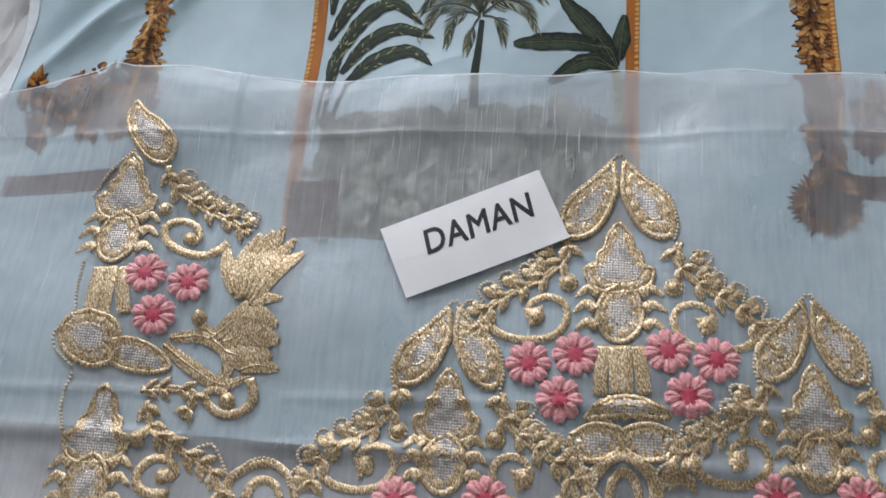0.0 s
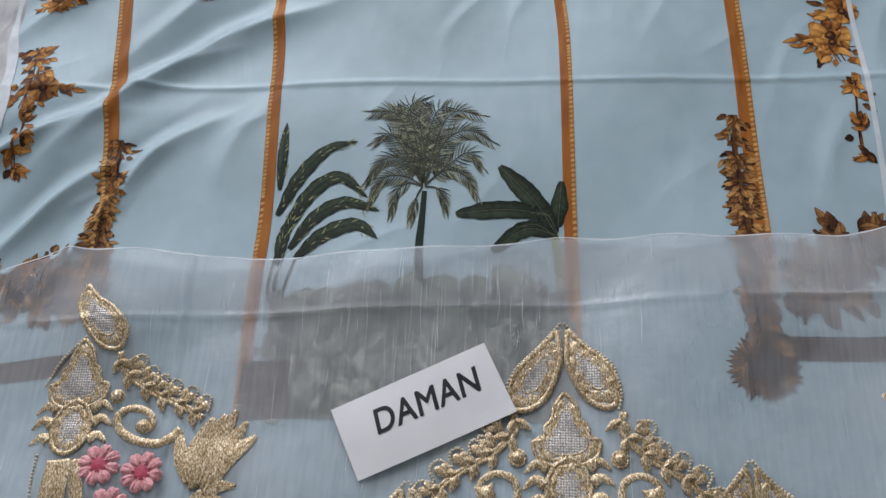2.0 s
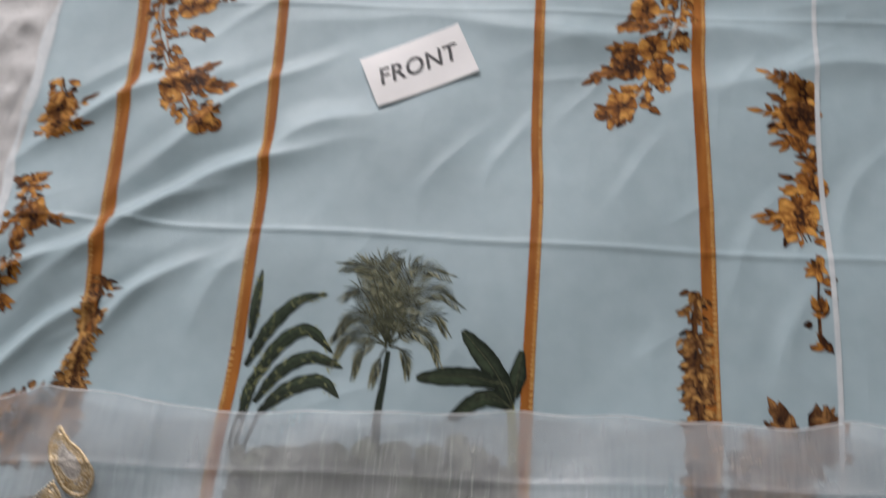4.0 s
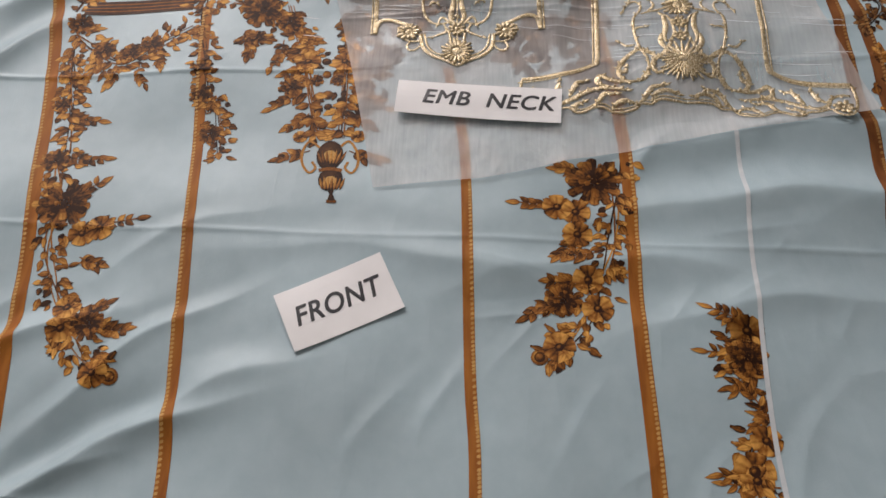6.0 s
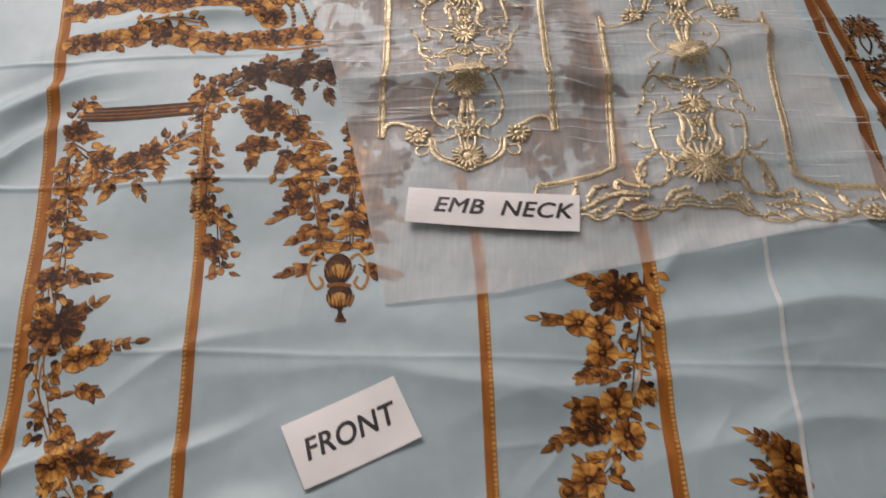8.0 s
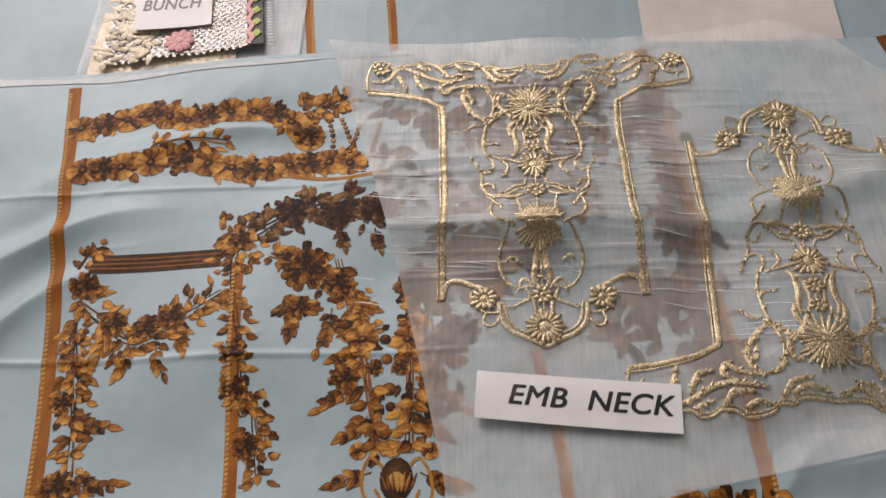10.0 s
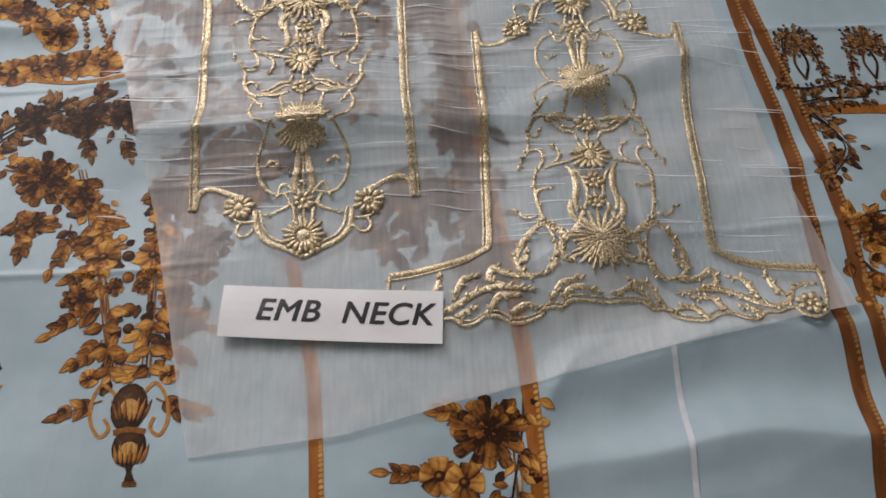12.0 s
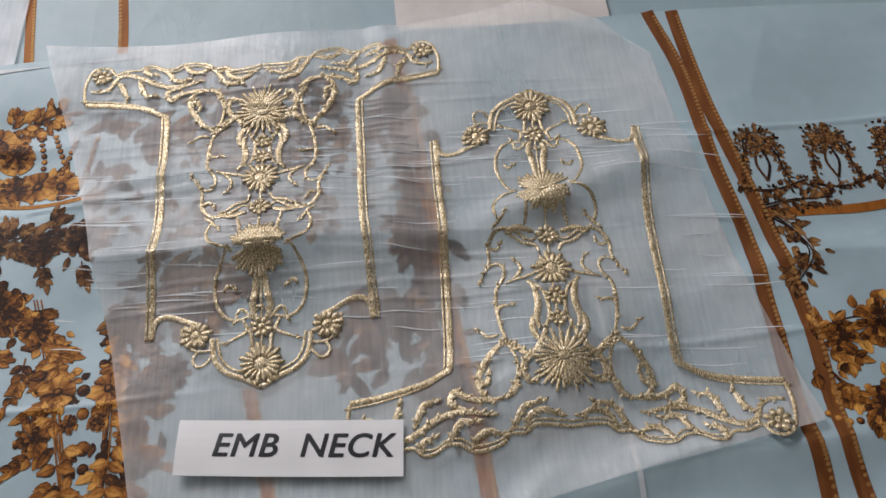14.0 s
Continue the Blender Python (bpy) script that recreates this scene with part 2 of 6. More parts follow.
def cloth_z(x, y):
    x, y = np.asarray(x, float), np.asarray(y, float)
    z = 0.0 * x
    for a, k, p, h in WAVES:
        z = z + h * np.sin(k * (math.cos(a) * x + math.sin(a) * y) + p)
    for fx, fy, d, ln, wd, h in FOLDS:
        h, wd = (0.55 * h, 1.35 * wd) if wd < 0.0105 else (h, wd)
        h = 1.5 * h if fx < -0.08 else h
        c, s = math.cos(radians(d)), math.sin(radians(d))
        u, v = (x - fx) * c + (y - fy) * s, -(x - fx) * s + (y - fy) * c
        v = v + 0.12 * u * u / ln + 0.004 * np.sin(34 * u + 9 * fx)
        z = z + h * np.exp(-(u / ln) ** 2) * (np.exp(-np.abs(v / wd) ** 1.4) - 0.45 * np.exp(-((v - 1.6 * wd) / (1.3 * wd)) ** 2))
    for fx, fy, a, ln, h in NICKS:
        u, v = (x - fx) * math.cos(a) + (y - fy) * math.sin(a), -(x - fx) * math.sin(a) + (y - fy) * math.cos(a)
        z = z + h * np.exp(-(u / ln) ** 2) * (np.exp(-np.abs(v) / 0.007) - 0.5 * np.exp(-np.abs(v - 0.02) / 0.016))
    for cy, slope, h in CREASES:
        v = y - cy - slope * x
        z = z + h * (np.exp(-(v / 0.0032) ** 2) + 0.5 * np.exp(-np.abs(v) / 0.02))
    # pressed flat where the word cards lie
    return z * pressed(x, y)


def pressed(x, y):
    f = 1.0 + 0.0 * x
    for px, py, r in PRESSED:
        d = ((x - px) ** 2 + (y - py) ** 2) / r ** 2
        f = f * (1 - 0.85 * np.exp(-d ** 2))
    return f


def sheer_z(x, y):
    x, y = np.asarray(x, float), np.asarray(y, float)
    z = cloth_z(x, y) * 0.7 + 0.005
    z = z + 0.0046 * np.sin(24 * x + 7 * y + 1.6 * np.sin(9 * y)) + 0.0034 * np.sin(33 * y - 5 * x + 2 * np.sin(7 * x))
    z = z + 0.0008 * np.sin(52 * x + 4 * np.sin(5 * y)) + 0.0009 * np.sin(31 * y + 6 * x)
    z = z + 0.0030 * np.exp(-((x + 0.222 + 0.02 * (y - 0.3)) / 0.0025) ** 2)
    z = z + 0.0015 * np.exp(-((y - 0.440 - 0.042 * x) / 0.0028) ** 2) + 0.0026 * np.exp(-((y - 0.194 - 0.04 * x) / 0.0035) ** 2)
    z = z + 0.0042 * np.exp(-((y - 0.152 - 0.02 * x) / 0.007) ** 2)
    z = 0.003 + (z - 0.003) * pressed(x, y)
    return np.maximum(z, cloth_z(x, y) + 0.0025)


def neck_z(x, y):
    x, y = np.asarray(x, float), np.asarray(y, float)
    z = cloth_z(x, y) * 0.7 + 0.006
    z = z + 0.0030 * np.sin(21 * x - 9 * y + 1.8 * np.sin(8 * y)) + 0.0024 * np.sin(29 * y + 6 * x + 2 * np.sin(9 * x))
    z = z + 0.0016 * np.sin(46 * y + 5 * x) + 0.001 * np.sin(38 * x + 9 * y)
    z = z + 0.026 * np.exp(-np.sqrt((y - 1.424) ** 2 + 4e-6) / np.where(y < 1.424, 0.020, 0.05)) * np.exp(-((x - 0.08) / 0.2) ** 2)
    z = z + 0.015 * np.exp(-((y - 1.462 - 0.33 * (x - 0.4)) / 0.02) ** 2) * np.exp(-((x - 0.42) / 0.18) ** 2)
    z = z + 0.005 * np.exp(-((x - 0.24) / 0.02) ** 2)
    for k in range(26):
        ky, kx = 1.36 + 0.0115 * k, (0.1 if k % 2 else 0.33) + 0.05 * math.sin(3 * k)
        z = z + 0.0016 * np.exp(-((y - ky - 0.05 * math.sin(k) * (x - kx)) / 0.0022) ** 2) * np.exp(-((x - kx) / 0.14) ** 2)
    z = 0.003 + (z - 0.003) * pressed(x, y)
    return np.maximum(z, cloth_z(x, y) + 0.0025)


# ---- shapes laid on a cloth ----
def smooth(pts, step=0.006):
    """A Catmull-Rom curve through the points, at about even steps."""
    p = [np.array(q, float) for q in pts]
    if len(p) == 2:
        n = max(2, int(np.linalg.norm(p[1] - p[0]) / step))
        return [p[0] + (p[1] - p[0]) * k / n for k in range(n + 1)]
    p = [2 * p[0] - p[1]] + p + [2 * p[-1] - p[-2]]
    out = []
    for a, b, c, d in zip(p, p[1:], p[2:], p[3:]):
        n = max(2, int(np.linalg.norm(c - b) / step))
        for k in range(n):
            t = k / n
            out.append(0.5 * (2 * b + (c - a) * t + (2 * a - 5 * b + 4 * c - d) * t * t + (3 * b - a - 3 * c + d) * t ** 3))
    return out + [p[-2]]


def sides(path):
    p = np.array(path)
    d = np.gradient(p, axis=0)
    d /= np.maximum(np.linalg.norm(d, axis=1, keepdims=True), 1e-9)
    return p, np.stack([-d[:, 1], d[:, 0]], 1)


class Shape:
    """Loose pieces gathered into one mesh that lies on the surface zf, lifted by small heights."""

    def __init__(self, zf, lift=0.0006, relief=1.0, inks=False):
        self.v, self.f, self.zf, self.lift, self.relief, self.inks, self.ink = [], [], zf, lift, relief, inks, []
        self.extras, self.gain = [], 1.0

    def more(self, name):
        """A flower or twig of its own that goes with this print."""
        one = Shape(self.zf, self.lift, self.relief, self.inks)
        self.extras.append((name, one))
        return one

    def add(self, verts, faces, ink=0.5):
        n = len(self.v)
        self.v += verts
        self.f += [tuple(i + n for i in face) for face in faces]
        self.ink += ink if isinstance(ink, list) else [ink] * len(verts)
        return self

    def strip(self, path, width, h=0.0, ink=0.45):
        """A flat band; width is a number or a function of 0..1."""
        p, s = sides(path)
        n = len(p)
        vs = []
        for k in range(n):
            w = (width(k / (n - 1)) if callable(width) else width) / 2
            vs += [(*(p[k] + s[k] * w * q), h) for q in (1, 0.6, 0.2, -0.2, -0.6, -1)]
        return self.add(vs, [(6 * k + j, 6 * k + j + 1, 6 * k + j + 7, 6 * k + j + 6) for k in range(n - 1) for j in range(5)], ink)

    def cord(self, path, r, high=1.0):
        """A half round thread; r is a number or a function of 0..1."""
        p = np.array(path, float)
        d = np.r_[0, np.cumsum(np.linalg.norm(np.diff(p, axis=0), axis=1))]
        n = max(3, int(d[-1] / 0.0024))
        p = [(np.interp(t, d, p[:, 0]), np.interp(t, d, p[:, 1])) for t in np.linspace(0, d[-1], n)]
        p, s = sides(p)
        vs, fs = [], []
        for k in range(n):
            w = (r(k / (n - 1)) if callable(r) else r) * (1.0 + 0.05 * (-1) ** k)
            lump = 1.0 + 0.12 * (-1) ** k
            for j in range(5):
                a = math.pi * j / 4
                vs.append((*(p[k] + s[k] * w * math.cos(a)), w * high * 0.25 * lump * math.sin(a)))
        for k in range(n - 1):
            fs += [(5 * k + j, 5 * k + j + 1, 5 * k + j + 6, 5 * k + j + 5) for j in range(4)]
        fs += [(0, 4, 3, 2, 1), (5 * n - 5, 5 * n - 4, 5 * n - 3, 5 * n - 2, 5 * n - 1)]
        return self.add(vs, fs)

    def leaf(self, x, y, deg, ln, wd, h=0.0, bend=0.0, puff=0.0, tip=0.0):
        """A pointed leaf from its stalk along a heading, halved by its rib."""
        a = radians(deg)
        c, s = math.cos(a), math.sin(a)
        vs, fs = [], []
        ts = (0.0, 0.18, 0.4, 0.62, 0.82, 1.0)
        ws = (0.05, 0.72, 1.0, 0.82, 0.42, tip)
        if tip >= 0.5:  # a rounded petal
            ts, ws = (0.0, 0.25, 0.5, 0.74, 0.91, 1.0), (0.25, 0.66, 0.92, 1.0, 0.74, 0.26)
        for t, w in zip(ts, ws):
            for side in (1, 0, -1):
                u, v = ln * t, side * w * wd / 2 + bend * ln * t * t
                vs.append((x + u * c - v * s, y + u * s + v * c, h + (puff * w if side == 0 else 0)))
        if self.inks:
            return self.blade([(x + ln * t * c - bend * ln * t * t * s, y + ln * t * s + bend * ln * t * t * c) for t in ts], lambda t: wd * float(np.interp(t, ts, ws)), h, (int(deg) // 37) % 2, tip >= 0.5)
        left = [(3 * k, 3 * k + 1, 3 * k + 4, 3 * k + 3) for k in range(5)]
        right = [(3 * k + 1, 3 * k + 2, 3 * k + 5, 3 * k + 4) for k in range(5)]
        return self.add(vs, left + right)

    def blade(self, path, width, h=0.0, flip=0, petal=False):
        """A drawn leaf along a line: dark rim and rib, one half paler than the other."""
        p, s = sides(path)
        n = len(p)
        tones = (0.22, 0.5, 0.72, 0.5, 0.9, 0.74, 0.34)
        vs, ink = [], []
        for k in range(n):
            t = k / (n - 1)
            w = width(t) / 2
            for j, off in enumerate((-1, -0.72, -0.3, 0, 0.3, 0.72, 1)):
                off = -off if flip else off
                vs.append((*(p[k] + s[k] * w * off), h))
                ink.append(self.gain * tones[j] * (0.34 + 0.75 * t if petal else 0.45 + 0.55 * min(1.0, 2.2 * t)) * (1.0 if t < 0.85 else 0.8))
        fs = [(7 * k + j, 7 * k + j + 1, 7 * k + j + 8, 7 * k + j + 7) for k in range(n - 1) for j in range(6)]
        return self.add(vs, fs, ink)

    def disc(self, x, y, rx, ry=None, h=0.0, dome=0.0, deg=0, n=14, ink=0.9):
        ry = ry or rx
        c, s = math.cos(radians(deg)), math.sin(radians(deg))
        vs = [(x, y, h + dome)]
        for q in (0.6, 1.0):
            for k in range(n):
                u, v = q * rx * math.cos(6.2832 * k / n), q * ry * math.sin(6.2832 * k / n)
                vs.append((x + u * c - v * s, y + u * s + v * c, h + (dome * 0.75 if q < 1 else 0)))
        fs = [(0, 1 + k, 1 + (k + 1) % n) for k in range(n)]
        fs += [(1 + k, 1 + n + k, 1 + n + (k + 1) % n, 1 + (k + 1) % n) for k in range(n)]
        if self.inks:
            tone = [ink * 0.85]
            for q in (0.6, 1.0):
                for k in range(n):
                    # the print's drawn light: ink paler towards one side of the disc
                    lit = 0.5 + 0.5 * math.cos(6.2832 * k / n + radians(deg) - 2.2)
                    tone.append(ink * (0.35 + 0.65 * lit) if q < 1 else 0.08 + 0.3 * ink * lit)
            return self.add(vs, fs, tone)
        return self.add(vs, fs)

    def fill(self, outline, h=0.0, dome=0.0):
        """A filled patch inside an outline, seen from its middle."""
        p = np.array(outline)
        m = p.mean(0)
        n = len(p)
        vs = [(*m, h + dome)]
        for q in (0.5, 1.0):
            vs += [(*(m + (b - m) * q), h + (dome * 0.8 if q < 1 else 0)) for b in p]
        fs = [(0, 1 + k, 1 + (k + 1) % n) for k in range(n)]
        fs += [(1 + k, 1 + n + k, 1 + n + (k + 1) % n, 1 + (k + 1) % n) for k in range(n)]
        return self.add(vs, fs)

    def blossom(self, x, y, r, petals=6, h=0.0, turn=0.0, fat=0.9):
        for k in range(petals):
            self.leaf(x, y, turn + 360 * k / petals, r, r * fat * 5 / petals, h + 0.0001 * (k % 2), tip=0.35)
        return self.disc(x, y, r * 0.28, h=h + 0.0004, n=8)

    def mesh(self, name, material, flip=True):
        v = np.array(self.v)
        v[:, 2] *= self.relief
        v[:, 2] += self.zf(v[:, 0], v[:, 1]) + self.lift
        me = bpy.data.meshes.new(name)
        me.from_pydata(v.tolist(), [], self.f)
        me.materials.append(material)
        if self.inks:
            me.attributes.new("ink", "FLOAT", "POINT").data.foreach_set("value", self.ink)
        bm = bmesh.new()
        bm.from_mesh(me)
        for f in bm.faces:
            f.normal_update()
            if f.normal.z < -0.05:
                f.normal_flip()
            f.smooth = True
        bm.to_mesh(me)
        bm.free()
        return me


def put(name, shape, material, parent=None, label="", **tags):
    ob = new(name, shape if isinstance(shape, bpy.types.Mesh) else shape.mesh(name, material))
    if parent:
        ob.parent = parent
    return tagged(ob, label, **tags)


def sheet(name, cols, rows, place, zf, material, lift=0.0, **tags):
    """A sheet of cloth: place(s, t) gives its plan for s, t in 0..1."""
    s, t = np.meshgrid(np.linspace(0, 1, cols), np.linspace(0, 1, rows))
    x, y = place(s, t)
    v = np.stack([x, y, zf(x, y) + lift], -1).reshape(-1, 3)
    f = [(r * cols + c, r * cols + c + 1, (r + 1) * cols + c + 1, (r + 1) * cols + c) for r in range(rows - 1) for c in range(cols - 1)]
    me = bpy.data.meshes.new(name)
    me.from_pydata(v.tolist(), [], f)
    me.materials.append(material)
    me.polygons.foreach_set("use_smooth", [True] * len(f))
    return tagged(new(name, me), **tags)


def along(pts):
    """x and y along a line of points, as functions of 0..1."""
    p = np.array(pts)
    d = np.r_[0, np.cumsum(np.linalg.norm(np.diff(p, axis=0), axis=1))]
    return lambda s: (np.interp(s, d / d[-1], p[:, 0]), np.interp(s, d / d[-1], p[:, 1]))


# ---- the wall with the window that lights the bed ----
M_WALL = surface("off-white wall paint", (0.62, 0.61, 0.58), (0.68, 0.67, 0.64), 12, 0.8, bump=0.1)
M_FLOOR = surface("grey floor", (0.30, 0.28, 0.26), (0.38, 0.36, 0.33), 9, 0.5, bump=0.1)
M_TICK = surface("mattress ticking", (0.60, 0.60, 0.58), (0.68, 0.68, 0.66), 30, 0.8, weave=0.3)


def slab(name, lo, hi, material, label, category="wall"):
    bm = bmesh.new()
    mid, size = [(a + b) / 2 for a, b in zip(lo, hi)], [b - a for a, b in zip(lo, hi)]
    bmesh.ops.create_cube(bm, size=1, matrix=Matrix.LocRotScale(mid, None, size))
    bmesh.ops.bevel(bm, geom=bm.edges[:], offset=0.012, segments=2, affect="EDGES")
    me = bpy.data.meshes.new(name)
    bm.to_mesh(me)
    bm.free()
    me.materials.append(material)
    return tagged(new(name, me), label, category, kind="structure")


for name, lo, hi in (("wall_north", (-3.6, 4.25, -0.55), (-2.65, 4.45, 3.3)), ("wall_north_east", (-0.35, 4.25, -0.55), (3.6, 4.45, 3.3)),
                     ("wall_north_sill", (-2.65, 4.25, -0.55), (-0.35, 4.45, 1.4)), ("wall_north_lintel", (-2.65, 4.25, 3.1), (-0.35, 4.45, 3.3))):
    slab(name, lo, hi, M_WALL, "plain off-white wall round the window")
for name, lo, hi in (("wall_west", (-3.8, -3.0, -0.55), (-3.6, 4.45, 3.3)), ("wall_east", (3.6, -3.0, -0.55), (3.8, 4.45, 3.3)), ("wall_south", (-3.8, -3.2, -0.55), (3.8, -3.0, 3.3))):
    slab(name, lo, hi, M_WALL, "plain off-white wall of the room")
slab("ceiling", (-3.8, -3.2, 3.3), (3.8, 4.45, 3.45), M_WALL, "plain off-white ceiling", "ceiling")
slab("floor", (-3.8, -3.2, -0.7), (3.8, 4.45, -0.55), M_FLOOR, "plain grey floor under the bed", "floor")
slab("mattress", (-1.58, -1.18, -0.55), (1.98, 2.78, -0.05), M_TICK, "pale mattress under the bed sheet", "mattress")

# ---- the bed sheet under everything ----
def bed_z(x, y):
    z = -0.036 + 0 * x
    for k in range(16):
        a = 0.9 * k + 0.3
        z = z + (0.0022 if k < 9 else 0.0012) * np.abs(np.sin((14 + 5 * k) * (math.cos(a) * x + math.sin(a) * y) + k)) ** 3
    return z


bed = sheet("bed_sheet", 420, 420, lambda s, t: (-1.6 + 3.6 * s, -1.2 + 4.0 * t), bed_z, M_SHEET, label="grey-white crumpled bed sheet under the cloths", category="bed sheet", kind="structure")

# ---- the printed shirt cloth ----
LEFT_EDGE = [(-0.47, -0.4), (-0.468, 0.4), (-0.471, 0.56), (-0.483, 0.71), (-0.512, 1.128), (-0.569, 1.315), (-0.635, 1.669), (-0.655, 1.80)]
TOP_EDGE = [(-0.655, 1.685), (-0.531, 1.684), (-0.140, 1.723), (0.006, 1.732), (0.240, 1.734), (0.606, 1.737), (1.35, 1.70)]


def front_plan(s, t):
    top = np.interp(-0.6 + 1.95 * s, [q[0] for q in TOP_EDGE], [q[1] for q in TOP_EDGE])
    y = 0.152 + (top - 0.152) * t
    left = np.interp(y, [q[1] for q in LEFT_EDGE], [q[0] for q in LEFT_EDGE])
    return left + (1.35 - left) * s, y


front = sheet("shirt_cloth", 640, 640, front_plan, cloth_z, M_BLUE, label="pale blue printed satin shirt cloth with gold stripes, creased", category="cloth")


def edge_line(y):
    return np.interp(y, [q[1] for q in LEFT_EDGE], [q[0] for q in LEFT_EDGE])


ys = np.linspace(0.152, 1.68, 300)
fringe = [(edge_line(y) + 0.003 * math.sin(37 * y) + 0.004 * math.sin(13 * y), y) for y in ys]
put("selvedge", Shape(cloth_z, 0.0008).strip(fringe, lambda t: 0.012 + 0.004 * math.sin(40 * t) + 0.003 * math.sin(97 * t)), M_LINE, front, "frayed white selvedge along the cut edge")
WHITE = [(0.422, 0.357), (0.437, 0.577), (0.435, 0.797), (0.442, 0.994), (0.444, 1.189)]
WHITE = sorted(WHITE, key=lambda q: q[1])
put("selvedge", Shape(cloth_z, 0.0007).strip(smooth([(WHITE[0][0], 0.155)] + WHITE + [(WHITE[-1][0] - 0.02, 1.60)], 0.004), 0.0052), M_LINE, front, "unprinted white line between two panels")

top_strip = smooth([(x, y - 0.008) for x, y in TOP_EDGE if x < 0.05], 0.01)
put("selvedge", Shape(cloth_z, 0.0008).strip(top_strip, lambda t: 0.013 * (1.05 - t) + 0.003 * math.sin(23 * t)), M_LINE, front, "white selvedge along the far edge")

# ---- the cloth beyond it and the unprinted piece ----
far_plan = lambda s, t: (-0.9 + 2.4 * s, 1.60 + 0.75 * t)
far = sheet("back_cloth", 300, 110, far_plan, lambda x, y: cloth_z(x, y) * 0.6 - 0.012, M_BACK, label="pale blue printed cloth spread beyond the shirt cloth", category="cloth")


# ---- printed stripes with a row of beads along one side ----
def stripe(pts, width, side, parent, zf=cloth_z, material=None, middle=False, bead=None):
    keep = []
    for q in sorted(pts, key=lambda q: -q[1]):
        if not keep or keep[-1][1] - q[1] > 0.05:
            keep.append(q)
    pts = keep
    path = smooth(pts, 0.0028)
    base = put("printed_stripe", Shape(zf, 0.0005).strip(path, width), material or M_STRIPE, parent, "printed orange-brown band with gold beads")
    p, s = sides(smooth(pts, 0.0052))
    beads = Shape(zf, 0.0007)
    for k in range(2, len(p) - 2):
        q = p[k] + s[k] * side * width * (0.0 if middle else 0.33)
        beads.disc(q[0], q[1], 0.0025, 0.0019, n=7, deg=30)
    put("bead_trim", beads, bead or M_BEAD, base, "row of printed gold beads")
    return base


A_PTS = [(-0.494, 1.667), (-0.451, 1.418), (-0.447, 1.389), (-0.390, 1.051), (-0.367, 0.834), (-0.363, 0.794), (-0.332, 0.547), (-0.345, 0.520), (-0.335, 0.444)]
B_PTS = [(-0.237, 1.388), (-0.201, 1.052), (-0.169, 0.746), (-0.177, 0.781), (-0.163, 0.561), (-0.163, 0.566), (-0.162, 0.458), (-0.158, 0.336)]
C_PTS = [(0.094, 1.278), (0.114, 1.180), (0.122, 1.094), (0.138, 0.746), (0.131, 0.851), (0.141, 0.540), (0.140, 0.539), (0.144, 0.406), (0.146, 0.37)]
D_PTS = [(0.247, 1.719), (0.265, 1.603), (0.283, 1.412), (0.311, 1.154), (0.305, 1.119), (0.311, 0.922), (0.316, 0.743), (0.318, 0.739), (0.318, 0.523), (0.318, 0.515), (0.315, 0.452)]
E_PTS = [(0.562, 1.738), (0.580, 1.642), (0.588, 1.501), (0.602, 1.398), (0.603, 1.322), (0.605, 1.201), (0.608, 1.133), (0.597, 1.099), (0.60, 0.95), (0.62, 0.7)]
F_PTS = [(0.591, 1.736), (0.599, 1.580), (0.618, 1.461), (0.630, 1.382), (0.637, 1.285), (0.636, 1.193), (0.640, 1.131), (0.652, 0.95), (0.67, 0.7)]
stripe(A_PTS, 0.016, -1, front)
stripe(B_PTS, 0.0135, -1, front)
stripe(C_PTS, 0.0125, 1, front)
stripe(D_PTS, 0.0155, 1, front)
M_DIMBEAD = surface("printed dull gold beads", (0.30, 0.15, 0.045), (0.40, 0.21, 0.07), 200, 0.6, spec=0.15)
stripe(E_PTS, 0.0155, 1, front, material=M_UMBER, bead=M_DIMBEAD)
stripe(F_PTS, 0.0155, 1, front, material=M_UMBER, bead=M_DIMBEAD)
far_z = lambda x, y: cloth_z(x, y) * 0.6 - 0.012
stripe([(-0.188, 1.718), (-0.205, 1.848), (-0.235, 2.1)], 0.012, 1, far, far_z)
stripe([(-0.077, 1.728), (-0.088, 1.845), (-0.12, 2.1)], 0.012, -1, far, far_z)
beige = sheet("unprinted_piece", 60, 60, lambda s, t: ((0.258, 1.737)[0] + 0.262 * s - 0.01 * t, 1.66 + 0.5 * t), lambda x, y: cloth_z(x, y) * 0.6 - 0.008, M_BEIGE, label="beige unprinted piece of cotton lying on the blue cloth", category="cloth")

# ---- sheer sheets ----
D_TOP = [(-0.62, 0.47), (-0.470, 0.467), (-0.353, 0.507), (-0.168, 0.492), (0.042, 0.505), (0.128, 0.515), (0.387, 0.516), (0.442, 0.526), (0.9, 0.46)]
d_top = sorted(D_TOP)
sheer = sheet("hem_organza", 460, 240, lambda s, t: (-0.62 + 1.5 * s, -0.35 + (np.interp(-0.62 + 1.5 * s, [q[0] for q in d_top], [q[1] for q in d_top]) + 0.35) * t), sheer_z, M_ORG,
              label="sheer organza hem piece with gold embroidery and pink flowers", category="organza")
fold_y = lambda x: 0.440 + 0.042 * x
sheet_top = lambda x: np.interp(x, [q[0] for q in d_top], [q[1] for q in d_top])
hem_fold = sheet("hem_fold", 300, 40, lambda s, t: (-0.6 + 1.45 * s, fold_y(-0.6 + 1.45 * s) + (sheet_top(-0.6 + 1.45 * s) - 0.001 - fold_y(-0.6 + 1.45 * s)) * t), sheer_z, M_HEM, 0.0016)
hem_fold.parent = sheer
